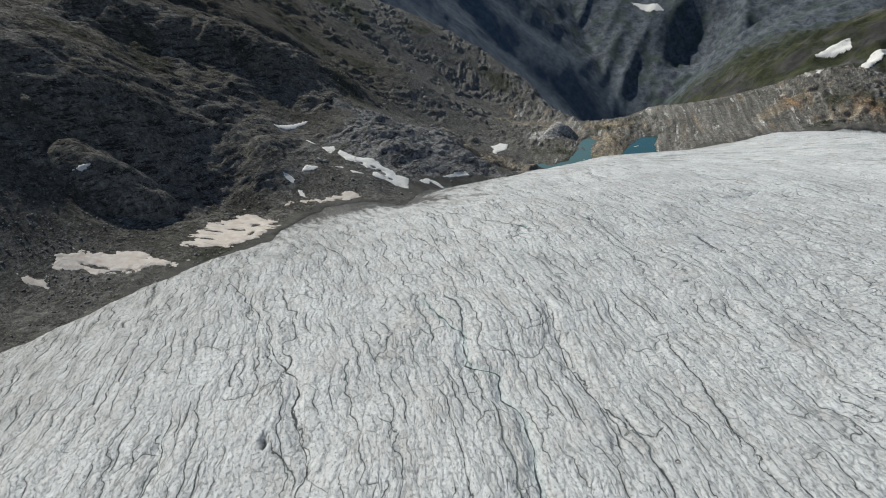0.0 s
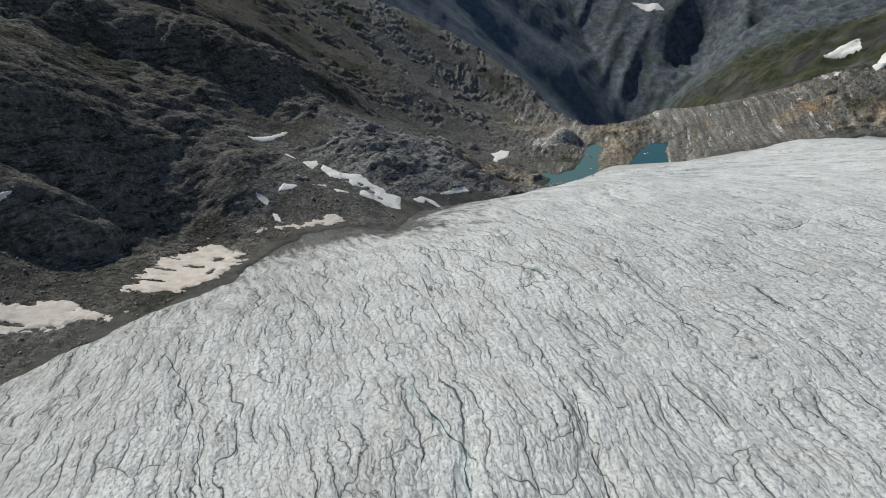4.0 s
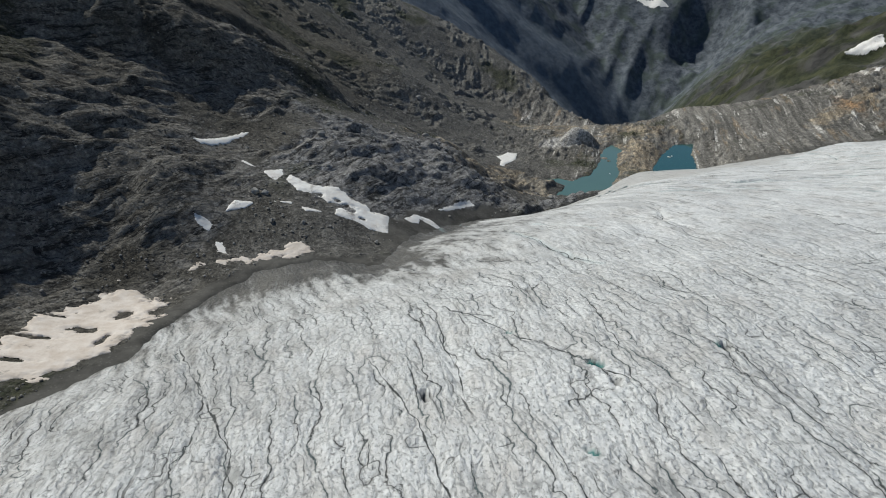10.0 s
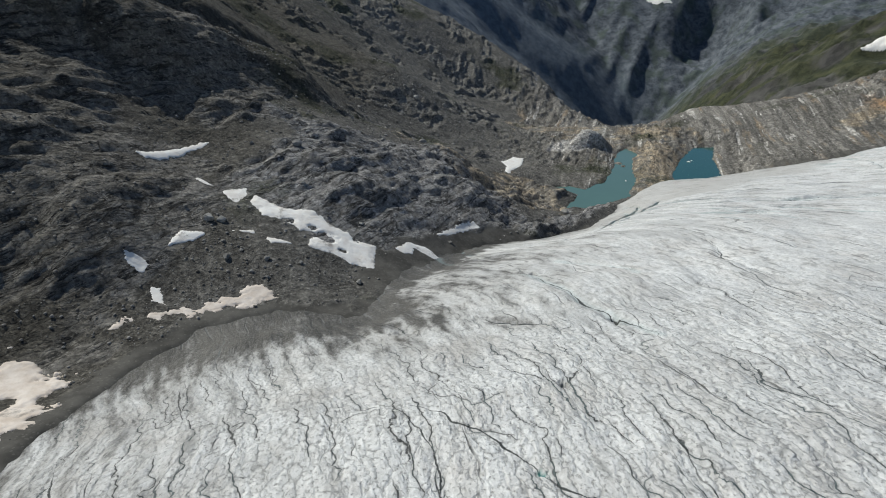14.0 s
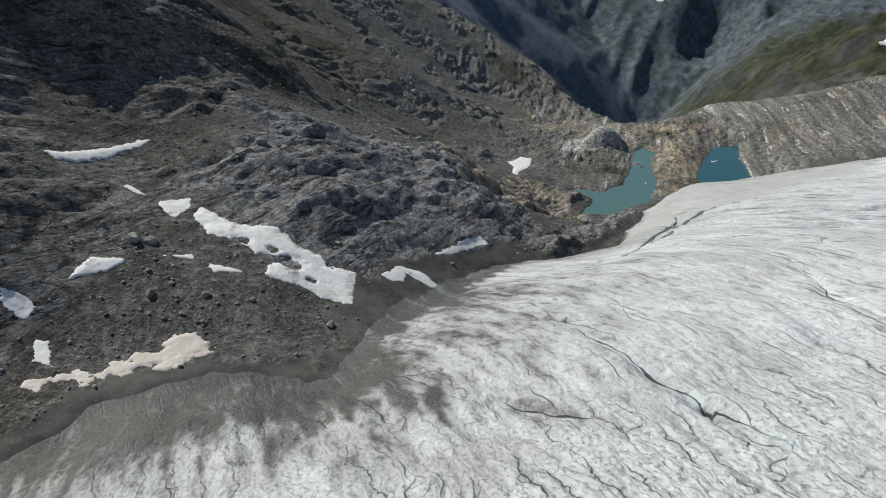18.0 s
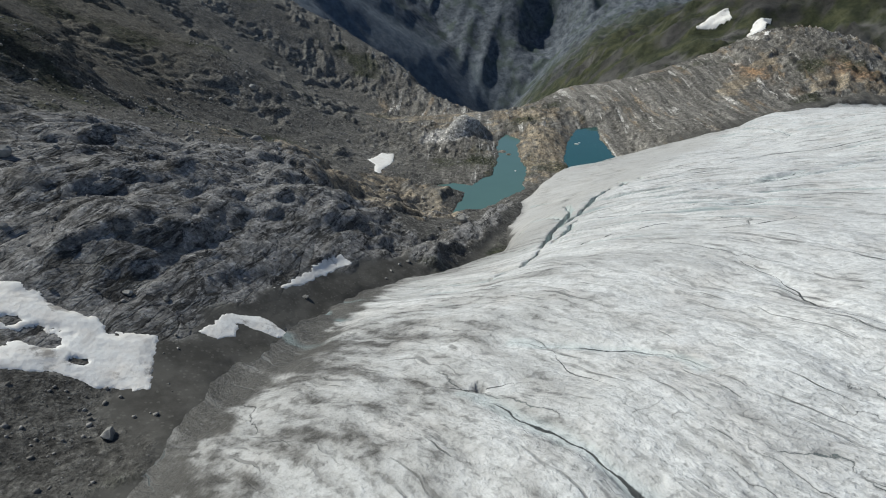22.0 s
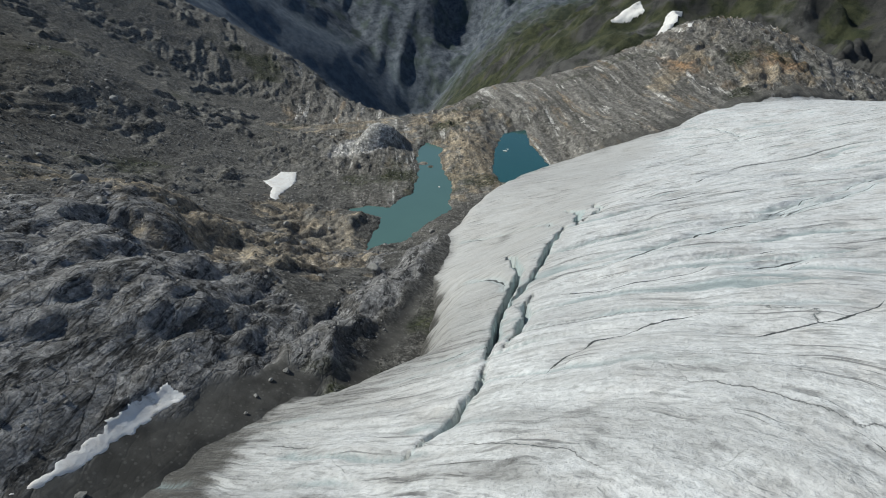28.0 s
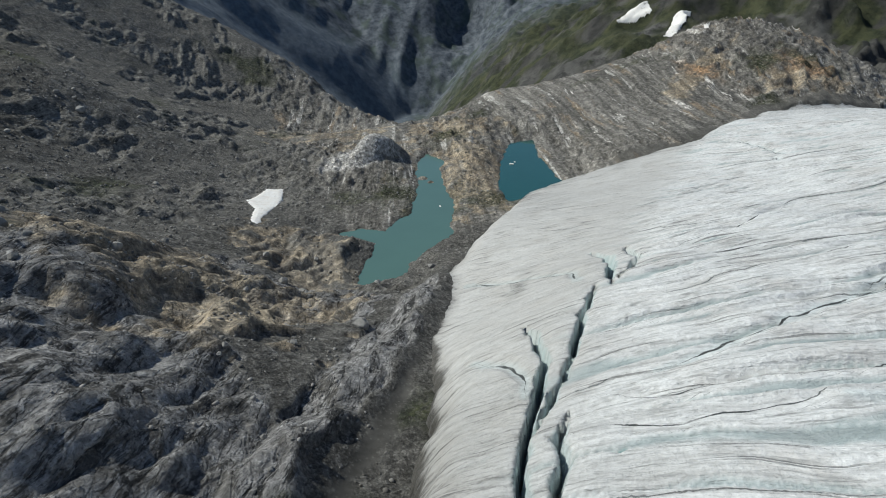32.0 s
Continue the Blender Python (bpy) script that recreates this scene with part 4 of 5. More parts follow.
    rocky = k.math("MULTIPLY", k.math("MAXIMUM", k.math("MAXIMUM", k.attr("slate"), k.attr("pale")), k.math("MULTIPLY", k.attr("lichen"), 0.8)), firm)
    loose = k.math("SUBTRACT", firm, k.math("MULTIPLY", rocky, 0.9))
    n = k.bump(broken, k.math("MULTIPLY", k.math("ADD", k.math("MULTIPLY", rocky, 0.75), k.math("MULTIPLY", firm, 0.25)), 1.0), 0.9)
    n = k.bump(k.ramp(joints, (0.0, 0.0), (0.05, 0.85), (0.4, 1.0)), k.math("MULTIPLY", rocky, 0.8), 0.8, n)
    n = k.bump(k.ramp(small_joints, (0.0, 0.0), (0.12, 0.8), (0.5, 1.0)), k.math("MULTIPLY", rocky, 0.7), 0.22, n)
    n = k.bump(folia, k.math("MULTIPLY", rocky, 0.8), 0.30, n)
    n = k.bump(k.math("ADD", one_stone, k.math("MULTIPLY", one_grit, 0.5)), k.math("MULTIPLY", loose, 0.8), 0.4, n)
    n = k.bump(mottle, firm, 0.75, n)
    n = k.bump(fine, firm, 0.45, n)
    n = k.bump(sand, firm, 0.14, n)
    n = k.bump(wide, k.math("MULTIPLY", k.attr("far"), k.math("SUBTRACT", 1.0, k.math("MULTIPLY", k.attr("hazy_flank"), 0.6))), 18.0, n)
    n = k.bump(crag, k.math("MULTIPLY", k.attr("far"), k.math("SUBTRACT", 0.8, k.math("MULTIPLY", k.attr("hazy_flank"), 0.7))), 9.0, n)
    return k.done(c, n)


def ice_material():
    k = Mat("glacier_ice", 0.55)
    uv = k.attr("flow", "Vector")
    p = k.pos()
    wide, patch = k.noise(p, 0.035, 5), k.noise(p, 0.09, 5)
    fine, grain = k.noise(p, 1.1, 5, 0.65), k.noise(p, 3.0, 4, 0.65)
    lumps = k.voronoi(k.pos((0.62, 0.15, 0), k.pushed(uv, 0.7, 1.6, 4.0)), 1.0)
    scallops = k.voronoi(k.pos((0.95, 0.42, 0), k.pushed(uv, 0.9, 0.9, 3.0)), 1.0, "SMOOTH_F1")
    tiny = k.noise(k.pos((1.1, 0.40, 0), uv), 1.0, 4, 0.62, 0.4)
    streak = k.noise(k.pos((0.36, 0.045, 0), k.pushed(uv, 0.15, 2.0, 2.0)), 1.0, 6, 0.62, 0.25)
    dash = k.noise(k.pos((1.1, 0.26, 0), k.pushed(uv, 0.5, 1.0, 3.0)), 1.0, 4, 0.62, 0.1)
    calm = k.attr("calm")
    rough_part = k.math("SUBTRACT", 1.0, calm)

    def slivers(across, along, low, high, spots):
        """Thin long dark seams drawn out along the foliation."""
        t = k.noise(k.pos((across, along, 0), k.pushed(uv, 0.20, 1.2, 1.0)), 1.0, 2, 0.5, 0.0)
        return k.math("MULTIPLY", k.ramp(t, (low, 0.0), (high, 1.0)), k.ramp(k.noise(p, spots, 5, 0.6), (0.40, 0.0), (0.54, 1.0)))

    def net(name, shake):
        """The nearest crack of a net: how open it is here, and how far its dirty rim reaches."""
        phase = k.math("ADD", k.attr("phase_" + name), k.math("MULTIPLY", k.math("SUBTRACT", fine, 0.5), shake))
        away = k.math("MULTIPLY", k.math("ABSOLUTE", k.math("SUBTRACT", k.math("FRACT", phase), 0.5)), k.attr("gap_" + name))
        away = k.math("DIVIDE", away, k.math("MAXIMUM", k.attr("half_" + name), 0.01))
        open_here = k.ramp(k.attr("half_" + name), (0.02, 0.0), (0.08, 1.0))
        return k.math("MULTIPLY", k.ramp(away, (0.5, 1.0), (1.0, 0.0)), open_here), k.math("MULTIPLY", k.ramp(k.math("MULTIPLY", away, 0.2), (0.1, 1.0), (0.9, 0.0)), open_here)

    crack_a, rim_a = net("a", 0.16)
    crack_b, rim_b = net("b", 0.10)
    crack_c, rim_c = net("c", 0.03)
    clean = k.mix(k.ramp(fine, (0.36, 0.0), (0.62, 1.0)), (0.63, 0.637, 0.632), (0.85, 0.857, 0.85))
    grey = k.mix(k.ramp(wide, (0.40, 0.0), (0.68, 0.5)), clean, (0.55, 0.55, 0.543))
    grey = k.mix(k.ramp(streak, (0.50, 0.0), (0.76, 0.55)), grey, (0.40, 0.395, 0.385))
    grey = k.mix(k.ramp(grain, (0.58, 0.0), (0.74, 0.35)), grey, (0.36, 0.357, 0.35))
    warm = k.mix(k.ramp(patch, (0.48, 0.0), (0.70, 0.5)), grey, (0.57, 0.535, 0.50))
    dirt = k.mix(k.ramp(fine, (0.3, 0.0), (0.7, 1.0)), (0.060, 0.056, 0.050), (0.125, 0.119, 0.109))
    c = k.mix(k.ramp(tiny, (0.54, 0.0), (0.74, 0.3)), warm, (0.44, 0.44, 0.435))
    flecks = k.math("MULTIPLY", k.ramp(dash, (0.51, 0.0), (0.64, 0.75)), k.ramp(patch, (0.36, 0.3), (0.60, 1.0)))
    c = k.mix(k.math("MULTIPLY", flecks, k.math("ADD", 0.45, k.math("MULTIPLY", calm, 0.55))), c, (0.25, 0.252, 0.247))
    c = k.mix(k.ramp(dash, (0.34, 0.35), (0.44, 0.0)), c, (0.84, 0.845, 0.84))
    c = k.mix(k.math("MULTIPLY", k.attr("tongue"), 0.5), c, (0.47, 0.455, 0.425))
    # grime: a grey veil, with darker streaks and clots where there is more of it
    grimy = k.math("ADD", k.attr("dirt"), k.math("ADD", k.math("MULTIPLY", k.math("SUBTRACT", dash, 0.5), 1.6), k.math("MULTIPLY", k.math("SUBTRACT", fine, 0.5), 0.9)))
    c = k.mix(k.ramp(k.attr("dirt"), (0.0, 0.0), (0.5, 0.45), (1.0, 0.8)), c, k.mix(k.ramp(streak, (0.4, 0.0), (0.6, 1.0)), (0.23, 0.222, 0.205), (0.15, 0.145, 0.134)))
    c = k.mix(k.ramp(grimy, (0.42, 0.0), (1.05, 0.9)), c, k.mix(k.ramp(dash, (0.40, 0.0), (0.60, 0.7)), dirt, (0.035, 0.033, 0.03)))
    c = k.mix(k.ramp(k.math("ADD", k.attr("dirt"), k.math("MULTIPLY", k.math("SUBTRACT", fine, 0.5), 0.3)), (0.68, 0.0), (1.0, 0.9)), c, k.mix(k.ramp(patch, (0.4, 0.0), (0.6, 1.0)), (0.060, 0.057, 0.051), (0.098, 0.094, 0.085)))
    line3 = slivers(0.8, 0.020, 0.69, 0.72, 0.05)
    line4 = k.math("MULTIPLY", slivers(1.3, 0.05, 0.62, 0.67, 0.09), k.math("MULTIPLY", calm, 0.85))
    c = k.mix(line4, c, (0.20, 0.20, 0.195))
    c = k.mix(line3, c, (0.10, 0.10, 0.096))
    c = k.mix(k.math("MULTIPLY", k.math("MULTIPLY", k.ramp(lumps, (0.01, 0.62), (0.05, 0.0)), k.ramp(streak, (0.40, 0.1), (0.58, 1.0))), rough_part), c, (0.22, 0.224, 0.22))
    pits = k.math("MULTIPLY", k.ramp(k.noise(k.pos((1.9, 1.0, 0), uv), 1.0, 5, 0.7), (0.54, 0.0), (0.64, 0.85)), k.math("ADD", 0.4, k.math("MULTIPLY", rough_part, 0.6)))
    c = k.mix(pits, c, (0.26, 0.26, 0.253))
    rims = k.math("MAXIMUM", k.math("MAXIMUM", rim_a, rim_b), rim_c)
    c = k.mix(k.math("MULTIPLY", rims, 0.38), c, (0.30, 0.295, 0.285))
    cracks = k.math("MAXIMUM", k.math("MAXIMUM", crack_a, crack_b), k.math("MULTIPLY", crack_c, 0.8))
    # the cracks' dirt and the shade of their depth, both put into colour
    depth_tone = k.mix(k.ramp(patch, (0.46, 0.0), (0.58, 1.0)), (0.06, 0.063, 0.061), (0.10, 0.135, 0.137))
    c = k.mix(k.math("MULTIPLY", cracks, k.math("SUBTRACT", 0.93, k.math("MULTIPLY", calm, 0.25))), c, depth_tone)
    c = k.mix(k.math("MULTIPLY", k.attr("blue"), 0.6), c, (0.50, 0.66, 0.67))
    # deep shade put into the colour inside crevasses, moulins and wave troughs
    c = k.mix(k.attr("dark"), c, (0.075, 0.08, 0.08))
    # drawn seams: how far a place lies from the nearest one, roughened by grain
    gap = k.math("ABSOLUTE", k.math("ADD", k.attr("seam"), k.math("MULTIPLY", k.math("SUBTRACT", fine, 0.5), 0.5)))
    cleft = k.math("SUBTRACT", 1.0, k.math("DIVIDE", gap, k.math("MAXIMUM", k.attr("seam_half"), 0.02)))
    # near-black: dirt and shade of the narrow gap, painted as colour
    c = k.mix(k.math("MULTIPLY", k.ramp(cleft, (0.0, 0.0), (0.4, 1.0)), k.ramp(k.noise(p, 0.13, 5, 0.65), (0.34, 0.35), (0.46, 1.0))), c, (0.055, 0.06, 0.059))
    c = k.mix(k.attr("pool"), c, (0.04, 0.20, 0.19))
    n = k.bump(cracks, 0.9, -0.30)
    n = k.bump(pits, 0.6, -0.15, n)
    n = k.bump(k.ramp(lumps, (0.0, 0.0), (0.15, 0.7), (0.5, 1.0)), k.math("ADD", 0.2, k.math("MULTIPLY", rough_part, 0.6)), 0.30, n)
    n = k.bump(scallops, k.math("ADD", 0.15, k.math("MULTIPLY", rough_part, 0.5)), -0.35, n)
    n = k.bump(streak, k.math("ADD", 0.2, k.math("MULTIPLY", calm, 0.5)), 1.0, n)
    n = k.bump(dash, 0.5, -0.30, n)
    n = k.bump(tiny, k.math("ADD", 0.45, k.math("MULTIPLY", rough_part, 0.3)), 0.35, n)
    n = k.bump(k.math("MAXIMUM", line3, line4), 0.8, -0.25, n)
    n = k.bump(fine, 1.0, 0.28, n)
    n = k.bump(grain, 0.8, 0.11, n)
    k.b.inputs["Specular IOR Level"].default_value = 0.4
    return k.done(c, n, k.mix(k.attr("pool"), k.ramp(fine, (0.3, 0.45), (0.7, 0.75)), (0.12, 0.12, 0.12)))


def snow_material(name, light, stain):
    k = Mat(name, 0.75)
    p = k.pos()
    f, g = k.noise(p, 0.30, 7, 0.65), k.noise(p, 2.5, 7, 0.72)
    c = k.mix(k.ramp(f, (0.38, 0.0), (0.66, 1.0)), light, stain)
    c = k.mix(k.ramp(g, (0.60, 0.0), (0.76, 0.7)), c, (0.26, 0.235, 0.205))
    c = k.mix(k.ramp(k.noise(p, 0.16, 8, 0.7), (0.60, 0.0), (0.68, 0.75)), c, (0.22, 0.195, 0.17))
    cups = k.voronoi(k.pushed(p, 0.8, 0.7), 1.1, "F1")
    return k.done(c, k.bump(g, 0.5, 0.10, k.bump(cups, 0.35, 0.15)))


def water_material(name, tint):
    k = Mat(name, 0.08)
    p = k.pos()
    c = k.mix(k.noise(p, 0.05, 3), tuple(v * 0.85 for v in tint), tint)
    k.b.inputs["Specular IOR Level"].default_value = 0.5
    return k.done(c, k.bump(k.noise(p, 1.2, 4), 0.12, 0.1))


def stone_material():
    k = Mat("boulder_rock", 0.9)
    p = k.pos()
    own = k.n.new("ShaderNodeObjectInfo").outputs["Random"]
    f = k.noise(p, 0.9, 8, 0.65)
    c = k.mix(k.ramp(f, (0.3, 0.0), (0.7, 1.0)), (0.15, 0.147, 0.135), (0.35, 0.342, 0.325))
    c = k.mix(0.6, c, k.ramp(own, (0.0, 0.6), (1.0, 1.5)), "MULTIPLY")
    return k.done(c, k.bump(f, 0.8, 0.3))


def pebble_material():
    k = Mat("loose_stones", 0.92)
    own = k.n.new("ShaderNodeNewGeometry").outputs["Random Per Island"]
    f = k.noise(k.pos(), 1.5, 6)
    c = k.mix(k.ramp(own, (0.0, 0.0), (1.0, 1.0)), (0.105, 0.099, 0.088), (0.33, 0.318, 0.30))
    return k.done(k.mix(0.4, c, k.ramp(f, (0.3, 0.6), (0.7, 1.3)), "MULTIPLY"))


GROUND_MAT, ICE_MAT = ground_material(), ice_material()
SNOW_MAT = snow_material("old_snow", (0.86, 0.85, 0.82), (0.76, 0.72, 0.67))
DUST_MAT = snow_material("dusty_snow", (0.70, 0.635, 0.575), (0.55, 0.47, 0.40))
WATER_1, WATER_2 = water_material("milky_water", (0.092, 0.172, 0.150)), water_material("deep_water", (0.018, 0.088, 0.086))
STONE_MAT, PEBBLE_MAT = stone_material(), pebble_material()

# ---- large forms ----------------------------------------------------------------


def spaced(*runs):
    """Grid lines: runs of (start, end, first step, last step)."""
    out = []
    for a, b, s0, s1 in runs:
        p, n = a, 0
        while p < b:
            out.append(p)
            p += s0 + (s1 - s0) * (p - a) / (b - a)
    out.append(runs[-1][1])
    return np.array(out)


def sheet(name, xs, ys, z, keep, attrs, material, vectors=()):
    """A mesh over a grid of lines; only cells whose corners are all kept."""
    ny, nx = z.shape
    idx = np.arange(ny * nx).reshape(ny, nx)
    ok = keep[:-1, :-1] & keep[1:, :-1] & keep[:-1, 1:] & keep[1:, 1:]
    quads = np.stack([idx[:-1, :-1][ok], idx[:-1, 1:][ok], idx[1:, 1:][ok], idx[1:, :-1][ok]], 1)
    used = np.unique(quads)
    remap = np.full(ny * nx, -1)
    remap[used] = np.arange(len(used))
    quads = remap[quads].astype(np.int32)
    X, Y = np.meshgrid(xs, ys)
    co = np.stack([X.ravel()[used], Y.ravel()[used], z.ravel()[used]], 1)
    me = bpy.data.meshes.new(name)
    me.vertices.add(len(co))
    me.vertices.foreach_set("co", co.ravel())
    me.loops.add(quads.size)
    me.loops.foreach_set("vertex_index", quads.ravel())
    me.polygons.add(len(quads))
    me.polygons.foreach_set("loop_start", np.arange(0, quads.size, 4, dtype=np.int32))
    me.polygons.foreach_set("use_smooth", np.ones(len(quads), bool))
    me.update()
    for key, value in attrs.items():
        a = me.attributes.new(key, "FLOAT", "POINT")
        a.data.foreach_set("value", value.ravel()[used].astype(np.float32))
    for key, (u, v) in vectors:
        a = me.attributes.new(key, "FLOAT_VECTOR", "POINT")
        a.data.foreach_set("vector", np.stack([u.ravel()[used], v.ravel()[used], 0 * u.ravel()[used]], 1).ravel().astype(np.float32))
    me.materials.append(material)
    return new(name, me)


def build_ground():
    xs = spaced((-4600, -700, 260, 30), (-700, -260, 22, 4), (-260, -150, 3.2, 1.1), (-150, 115, 0.85, 0.85), (115, 300, 1.1, 1.6), (300, 620, 1.8, 4), (620, 1700, 6, 22), (1700, 4600, 28, 200))
    ys = spaced((-900, 60, 60, 6), (60, 190, 4, 1.0), (190, 520, 0.85, 0.85), (520, 760, 1.0, 1.4), (760, 1150, 1.6, 4), (1150, 2600, 6, 13), (2600, 3700, 14, 20), (3700, 4700, 24, 70))
    X, Y = np.meshgrid(xs, ys)
    z, (slate, pale, tan, mud, plants) = land(X, Y)
    m = margin_distance(X, Y)
    under = np.minimum(z, tps(ICE, X, Y) - 0.35 * m - 1.0)
    z = np.where(m > 0, under * smooth(0, 6, m) + z * (1 - smooth(0, 6, m)), z)
    n = fbm(X / 30, Y / 30, 4, 110)
    lichen = (0.8 + 0.2 * smooth(-82, -45, z)) * np.clip(smooth(-48, -92, X + 22 * n - 0.10 * np.clip(Y - 380, 0, 200)) * smooth(170, 225, Y) * smooth(900, 700, Y) * (0.95 + 0.4 * n), 0, 1)
    scree = np.clip(smooth(600, 680, Y + 40 * n) * smooth(90, 40, X - 0.12 * (Y - 700)) * smooth(1250, 1050, Y) * (0.9 + 0.6 * n), 0, 1)
    far = np.clip(smooth(1120, 1280, Y) + smooth(600, 760, X + 60 * n) + smooth(-420, -600, X), 0, 1)
    outcrop = smooth(-0.05, 0.2, fbm(X / 55, Y / 55, 4, 29) + 0.3 * fbm(X / 9, Y / 9, 3, 111)) * smooth(480, 560, Y) * smooth(150, 60, X - 0.12 * (Y - 700)) * smooth(1250, 1050, Y)
    rusty = np.clip(1.3 * np.maximum(1 - np.hypot((X - 470) / 24, (Y - 655) / 34), 0.9 * (1 - np.hypot((X - 405) / 9, (Y - 690) / 48))) + 0.9 * n, 0, 1) * smooth(360, 385, X)
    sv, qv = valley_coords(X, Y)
    # where the far slopes take their haze-blue colours
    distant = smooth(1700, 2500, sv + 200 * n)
    hazy_flank = smooth(60, -120, qv + 40 * n) * smooth(250, 600, sv) * smooth(2700, 2350, sv)
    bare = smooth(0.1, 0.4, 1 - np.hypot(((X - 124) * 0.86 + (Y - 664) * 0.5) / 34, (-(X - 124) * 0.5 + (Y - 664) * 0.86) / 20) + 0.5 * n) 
    ob = sheet("ground", xs, ys, z, np.ones(z.shape, bool), dict(slate=slate * (1 - scree), pale=pale, tan=tan, mud=mud, plants=plants, lichen=lichen, scree=scree, far=far, bare=bare, distant=distant, hazy_flank=hazy_flank, outcrop=outcrop, rusty=rusty), GROUND_MAT)
    tagged(ob, "bare grey rock, scree and brown moraine round the glacier", "ground", kind="structure")
    return xs, ys, z


def build_glacier():
    xs = spaced((-140, -125, 1, 0.6), (-125, 150, 0.55, 0.55), (150, 300, 0.9, 1.6), (300, 620, 2.2, 6), (620, 1100, 8, 30))
    ys = spaced((-700, 20, 40, 2.5), (20, 110, 1.4, 0.6), (110, 470, 0.6, 0.6), (470, 660, 0.9, 1.4))
    X, Y = np.meshgrid(xs, ys)
    m = margin_distance(X, Y)
    g = land_base(X, Y)
    rim = (m < 22) & (m > -4)
    g[rim] = land(X[rim], Y[rim])[0]
    z, (u, v, dirt, blue, dark, tongue, nets, w) = ice_height(X, Y, m, g)
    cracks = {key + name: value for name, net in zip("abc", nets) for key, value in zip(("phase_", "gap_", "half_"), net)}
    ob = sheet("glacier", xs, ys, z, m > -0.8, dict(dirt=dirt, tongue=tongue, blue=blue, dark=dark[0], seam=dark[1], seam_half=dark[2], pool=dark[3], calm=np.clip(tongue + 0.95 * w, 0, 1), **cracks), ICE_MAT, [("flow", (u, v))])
    tagged(ob, "grey-white melting glacier ice with runnels and open crevasses", "glacier", kind="structure")


G_XS, G_YS, G_Z = build_ground()
build_glacier()


def ground_at(x, y):
    """Height of the built ground sheet."""
    x, y = np.asarray(x, float), np.asarray(y, float)
    i = np.clip(np.searchsorted(G_XS, x) - 1, 0, len(G_XS) - 2)
    j = np.clip(np.searchsorted(G_YS, y) - 1, 0, len(G_YS) - 2)
    a, b = (x - G_XS[i]) / (G_XS[i + 1] - G_XS[i]), (y - G_YS[j]) / (G_YS[j + 1] - G_YS[j])
    return (G_Z[j, i] * (1 - a) + G_Z[j, i + 1] * a) * (1 - b) + (G_Z[j + 1, i] * (1 - a) + G_Z[j + 1, i + 1] * a) * b


def build_lake(name, shore, material, label):
    px, py = [p[0] for p in shore], [p[1] for p in shore]
    xs, ys = np.linspace(min(px) - 8, max(px) + 8, 60), np.linspace(min(py) - 8, max(py) + 8, 80)
    X, Y = np.meshgrid(xs, ys)
    keep = poly_distance(X, Y, shore) > -7
    tagged(sheet(name, xs, ys, np.full(X.shape, WATER), keep, {}, material), label, "lake", kind="structure")


build_lake("lake", LAKE_1, WATER_1, "pale turquoise glacial lake between bare rocks")
build_lake("lake", LAKE_2, WATER_2, "deep teal glacial lake at the ice edge")


def build_snow(outline, thick, label, step=0.34, big=1.0):
    px, py = [p[0] for p in outline], [p[1] for p in outline]
    xs, ys = np.arange(min(px) - 2, max(px) + 2, step), np.arange(min(py) - 2, max(py) + 2, step)
    X, Y = np.meshgrid(xs, ys)
    ragged = 4.2 if label == DUST else 1.7 if len(outline) > 12 else 0.8
    d = poly_distance(X, Y, outline) + ragged * big * (fbm(X / 7.5 / big, Y / 5.0 / big, 5, 80, 0.6) + 0.02) + (0.7 if len(outline) > 12 and label != DUST else 0.1)
    d = d + 0.5 * min(big, 3) * fbm(X / 1.7 / big, Y / 1.7 / big, 3, 86)
    for hx, hy, rx, ry in SNOW_HOLES:
        d = np.minimum(d, 3.0 * (np.hypot((X - hx) / rx, (Y - hy) / ry) - 1) + 2.4 * fbm(X / 3.0, Y / 2.0, 4, 84, 0.65))
    top = land_base(X, Y)
    g = ground_at(X, Y)
    soft = 0.5 * g + 0.5 * np.maximum(top, g - 1.2)
    z = soft + thick * np.clip(d / 2.6, -1, 1) + 0.07 * fbm(X / 2.2, Y / 2.2, 3, 82)
    z = np.where(d < 0.3, np.minimum(z, g - 0.25 + 0.8 * d), np.maximum(z, g + 0.07 * big))
    tagged(sheet("snow_patch", xs, ys, z, d > -0.5, {}, DUST_MAT if label == DUST else SNOW_MAT), label, "snow patch", "snow patches among the rocks")


for outline, thick, label in SNOW_PATCHES:
    build_snow(outline, 0.5 * thick, label)
for outline, step, big in FAR_SNOW:
    build_snow(outline, 0.5 * big, "far snowfield on the mountain slope", step, big)

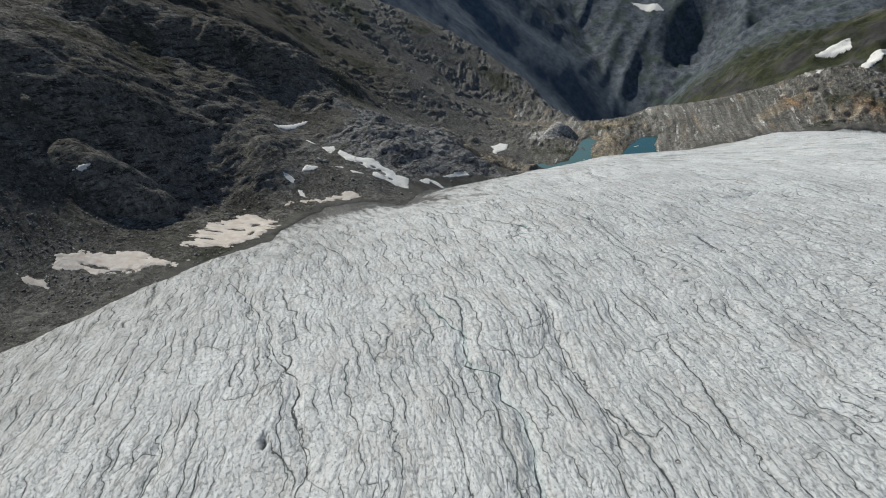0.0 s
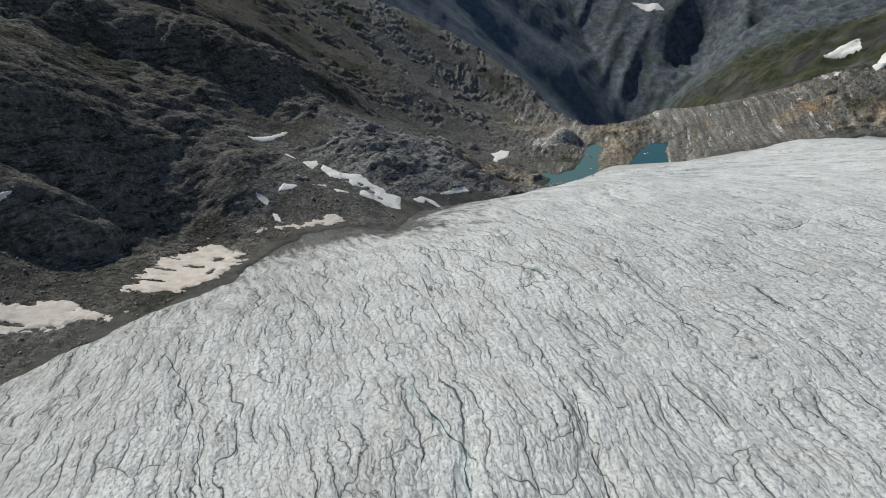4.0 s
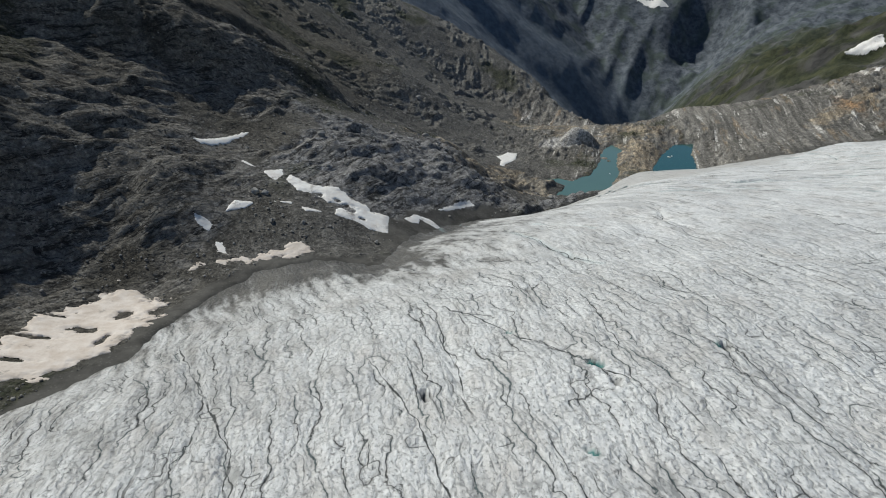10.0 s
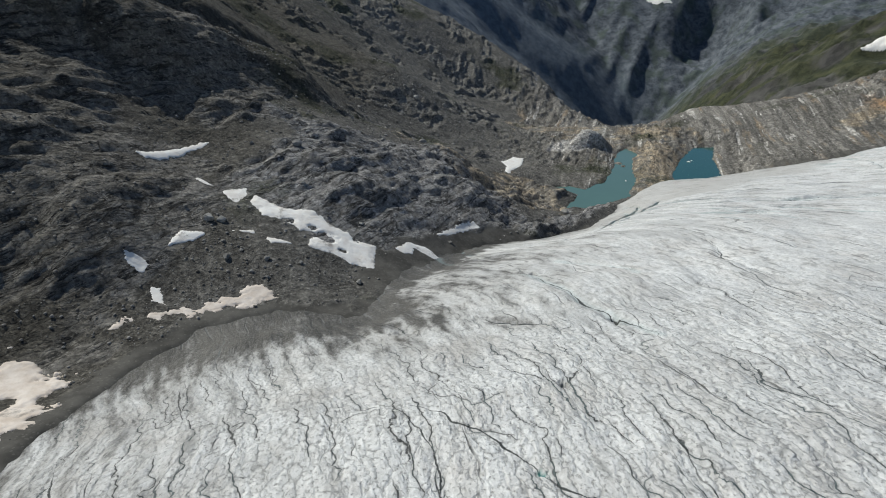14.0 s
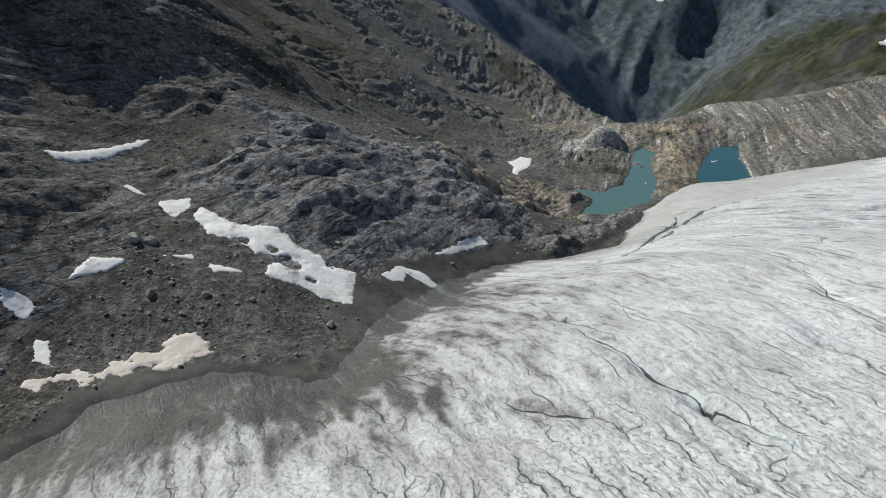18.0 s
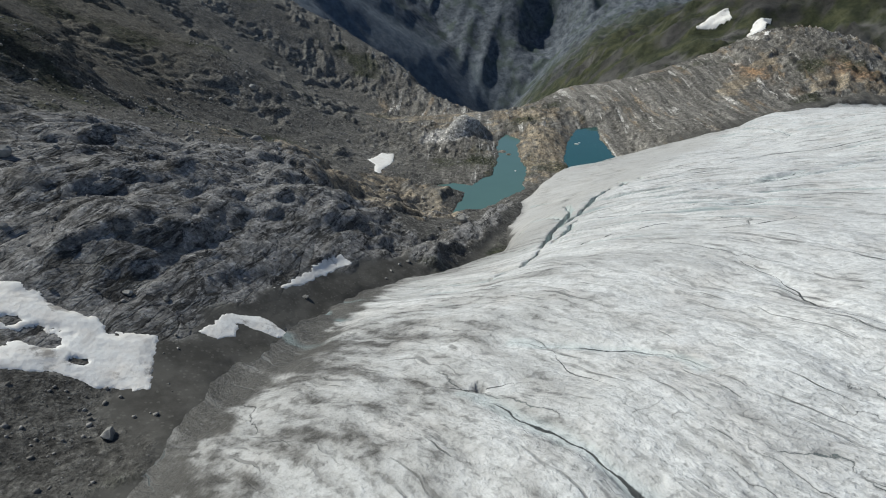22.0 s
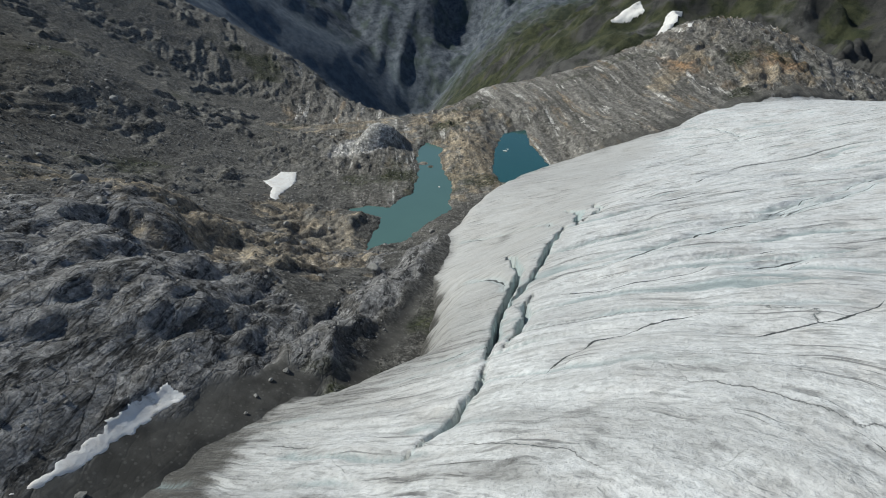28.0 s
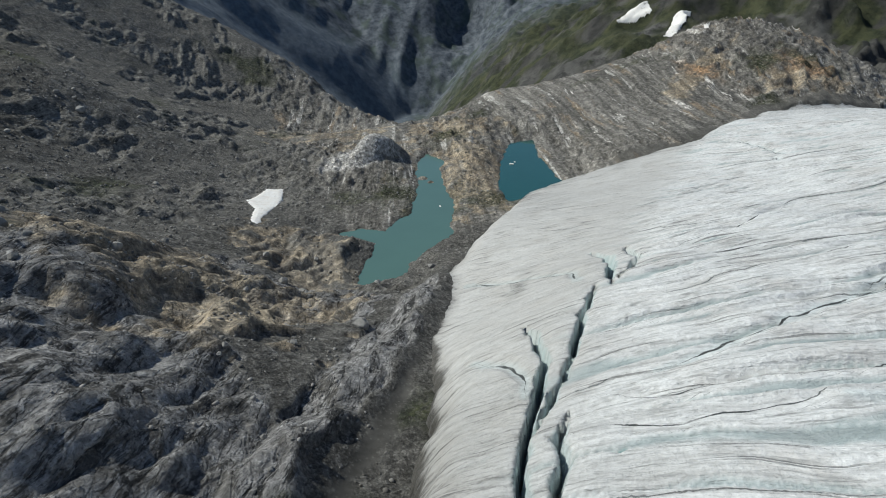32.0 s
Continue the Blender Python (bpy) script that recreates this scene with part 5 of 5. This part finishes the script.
# ---- boulders and loose stones ----------------------------------------------------


def boulder_mesh(seed):
    """A broken block: a rounded body cut by a few planes, with uneven faces."""
    rng = random.Random(seed)
    bm = bmesh.new()
    bmesh.ops.create_icosphere(bm, subdivisions=3, radius=1.0)
    planes = []
    for _ in range(9):
        a, h = rng.uniform(0, 2 * math.pi), rng.uniform(-0.5, 1.0)
        planes.append((Vector((math.cos(a) * math.sqrt(max(0, 1 - h * h)), math.sin(a) * math.sqrt(max(0, 1 - h * h)), h)), rng.uniform(0.55, 0.85)))
    off = Vector((rng.uniform(0, 50), rng.uniform(0, 50), rng.uniform(0, 50)))
    for v in bm.verts:
        for n, d in planes:
            over = v.co.dot(n) - d
            if over > 0:
                v.co -= n * over * 0.92
        v.co *= 1 + 0.10 * noise.noise(v.co * 2.2 + off) + 0.05 * noise.noise(v.co * 6 + off)
        v.co.z *= 0.78
    me = bpy.data.meshes.new("boulder")
    bm.to_mesh(me)
    bm.free()
    me.materials.append(STONE_MAT)
    return me


BOULDERS = [boulder_mesh(k) for k in range(8)]


def put_boulder(x, y, size, k, label, turn, group="boulders on the moraine and scree"):
    ob = new("boulder", BOULDERS[k % len(BOULDERS)])
    z = float(ground_at(x, y))
    ob.matrix_world = Matrix.Translation((x, y, z + 0.30 * size)) @ Matrix.Rotation(turn, 4, "Z") @ Matrix.Diagonal((size, size * 0.8, size, 1))
    return tagged(ob, label, "boulder", group)


put_boulder(-54, 376, 2.0, 0, "large pale boulder standing alone on a slate bench", 0.4)
for bx, by, bs in ((-60, 305, 1.3), (-70, 321, 2.0), (-66.5, 322, 1.6), (-49, 307, 1.1), (-57, 309, 0.8), (-63, 312, 0.8), (-52, 301, 0.7), (-40, 309, 0.8), (-23, 308, 1.3)):
    put_boulder(bx, by, bs, int(bx) % 8, "grey broken boulder half sunk in dark moraine gravel", bx * 1.7)

for bx, by, bs in ((34, 383, 1.2), (38, 387, 0.9), (31, 380, 0.8), (41, 391, 1.0), (28, 376, 0.7), (45, 396, 0.8), (39, 383, 0.6), (26, 372, 0.6)):
    put_boulder(bx, by, 0.65 * bs, int(by), "wet grey boulder at the mouth of a muddy gully", by * 1.3)

# small floes on the water
for fx, fy, fs in ((213, 638, 1.3), (217, 641, 0.8), (146, 590, 0.7)):
    floe = new("ice_floe", boulder_mesh(int(fx)))
    floe.data.materials[0] = SNOW_MAT
    floe.matrix_world = Matrix.Translation((fx, fy, WATER + 0.12 * fs)) @ Matrix.Rotation(fx, 4, "Z") @ Matrix.Diagonal((fs * 1.4, fs * 0.8, fs * 0.5, 1))
    tagged(floe, "small white block of ice floating on the lake", "ice floe", "ice floes on the lakes")

rng = random.Random(5)
placed = 0
while placed < 190:
    if placed < 90:
        bx, by, bs = rng.uniform(-150, -25), rng.uniform(165, 335), rng.uniform(0.22, 0.6)
    elif placed < 150:
        bx, by, bs = rng.uniform(-60, 110), rng.uniform(430, 690), rng.uniform(0.7, 1.9)
    else:
        bx, by, bs = rng.uniform(-110, 60), rng.uniform(340, 470), rng.uniform(0.5, 1.1)
    one = np.array([bx]), np.array([by])
    if margin_distance(*one)[0] > -3 or max(poly_distance(*one, LAKE_1)[0], poly_distance(*one, LAKE_2)[0]) > -4:
        continue
    if max(poly_distance(*one, o)[0] for o, _, _ in SNOW_PATCHES) > -1.5:
        continue
    label = "grey broken boulder lying on brown moraine gravel" if placed < 90 else "weathered grey boulder fallen onto the scree" if placed < 150 else "dark slate boulder on the rock dome"
    put_boulder(bx, by, bs * (1.6 if rng.random() < 0.08 else 1.0), rng.randrange(8), label, rng.uniform(0, 6.28))
    placed += 1


def scatter_stones(count, seed):
    """Loose stones, too many to count, as one body."""
    r = np.random.RandomState(seed)
    x = np.concatenate([r.uniform(-170, -15, count // 2), r.uniform(-130, 60, count // 4), r.uniform(-60, 190, count - count // 2 - count // 4)])
    y = np.concatenate([r.uniform(130, 330, count // 2), r.uniform(330, 480, count // 4), r.uniform(470, 720, count - count // 2 - count // 4)])
    keep = (margin_distance(x, y) < -1.2) & (np.maximum(poly_distance(x, y, LAKE_1), poly_distance(x, y, LAKE_2)) < -2)
    for outline, _, _ in SNOW_PATCHES:
        keep &= poly_distance(x, y, outline) < -0.8
    slate, pale, tan, mud, plants = rock_kinds(x, y, x)
    keep &= r.uniform(0, 1, count) > 0.75 * slate + 0.85 * mud
    keep &= fbm(x / 16, y / 16, 3, 66) > r.uniform(-0.45, 0.25, count)
    x, y = x[keep], y[keep]
    n = len(x)
    size = 0.16 + 0.42 * r.uniform(0, 1, n) ** 3 + 0.0009 * np.maximum(0, y - 350)
    bm = bmesh.new()
    bmesh.ops.create_icosphere(bm, subdivisions=1, radius=1.0)
    base = np.array([v.co[:] for v in bm.verts])
    tris = np.array([[v.index for v in f.verts] for f in bm.faces])
    bm.free()
    m = len(base)
    co = base[None] * r.uniform(0.65, 1.25, (n, m, 1)) * size[:, None, None] * np.stack([r.uniform(0.8, 1.3, n), r.uniform(0.7, 1.1, n), r.uniform(0.5, 0.9, n)], 1)[:, None]
    a = r.uniform(0, 6.28, n)[:, None]
    co = np.stack([co[..., 0] * np.cos(a) - co[..., 1] * np.sin(a), co[..., 0] * np.sin(a) + co[..., 1] * np.cos(a), co[..., 2]], 2)
    co += np.stack([x, y, ground_at(x, y) + 0.2 * size], 1)[:, None]
    faces = (tris[None] + (np.arange(n) * m)[:, None, None]).reshape(-1, 3).astype(np.int32)
    me = bpy.data.meshes.new("loose_stones")
    me.vertices.add(n * m)
    me.vertices.foreach_set("co", co.ravel())
    me.loops.add(faces.size)
    me.loops.foreach_set("vertex_index", faces.ravel())
    me.polygons.add(len(faces))
    me.polygons.foreach_set("loop_start", np.arange(0, faces.size, 3, dtype=np.int32))
    me.update()
    me.materials.append(PEBBLE_MAT)
    tagged(new("loose_stones", me), "loose grey stones strewn over moraine and scree", "stones", kind="stuff")


scatter_stones(26000, 3)
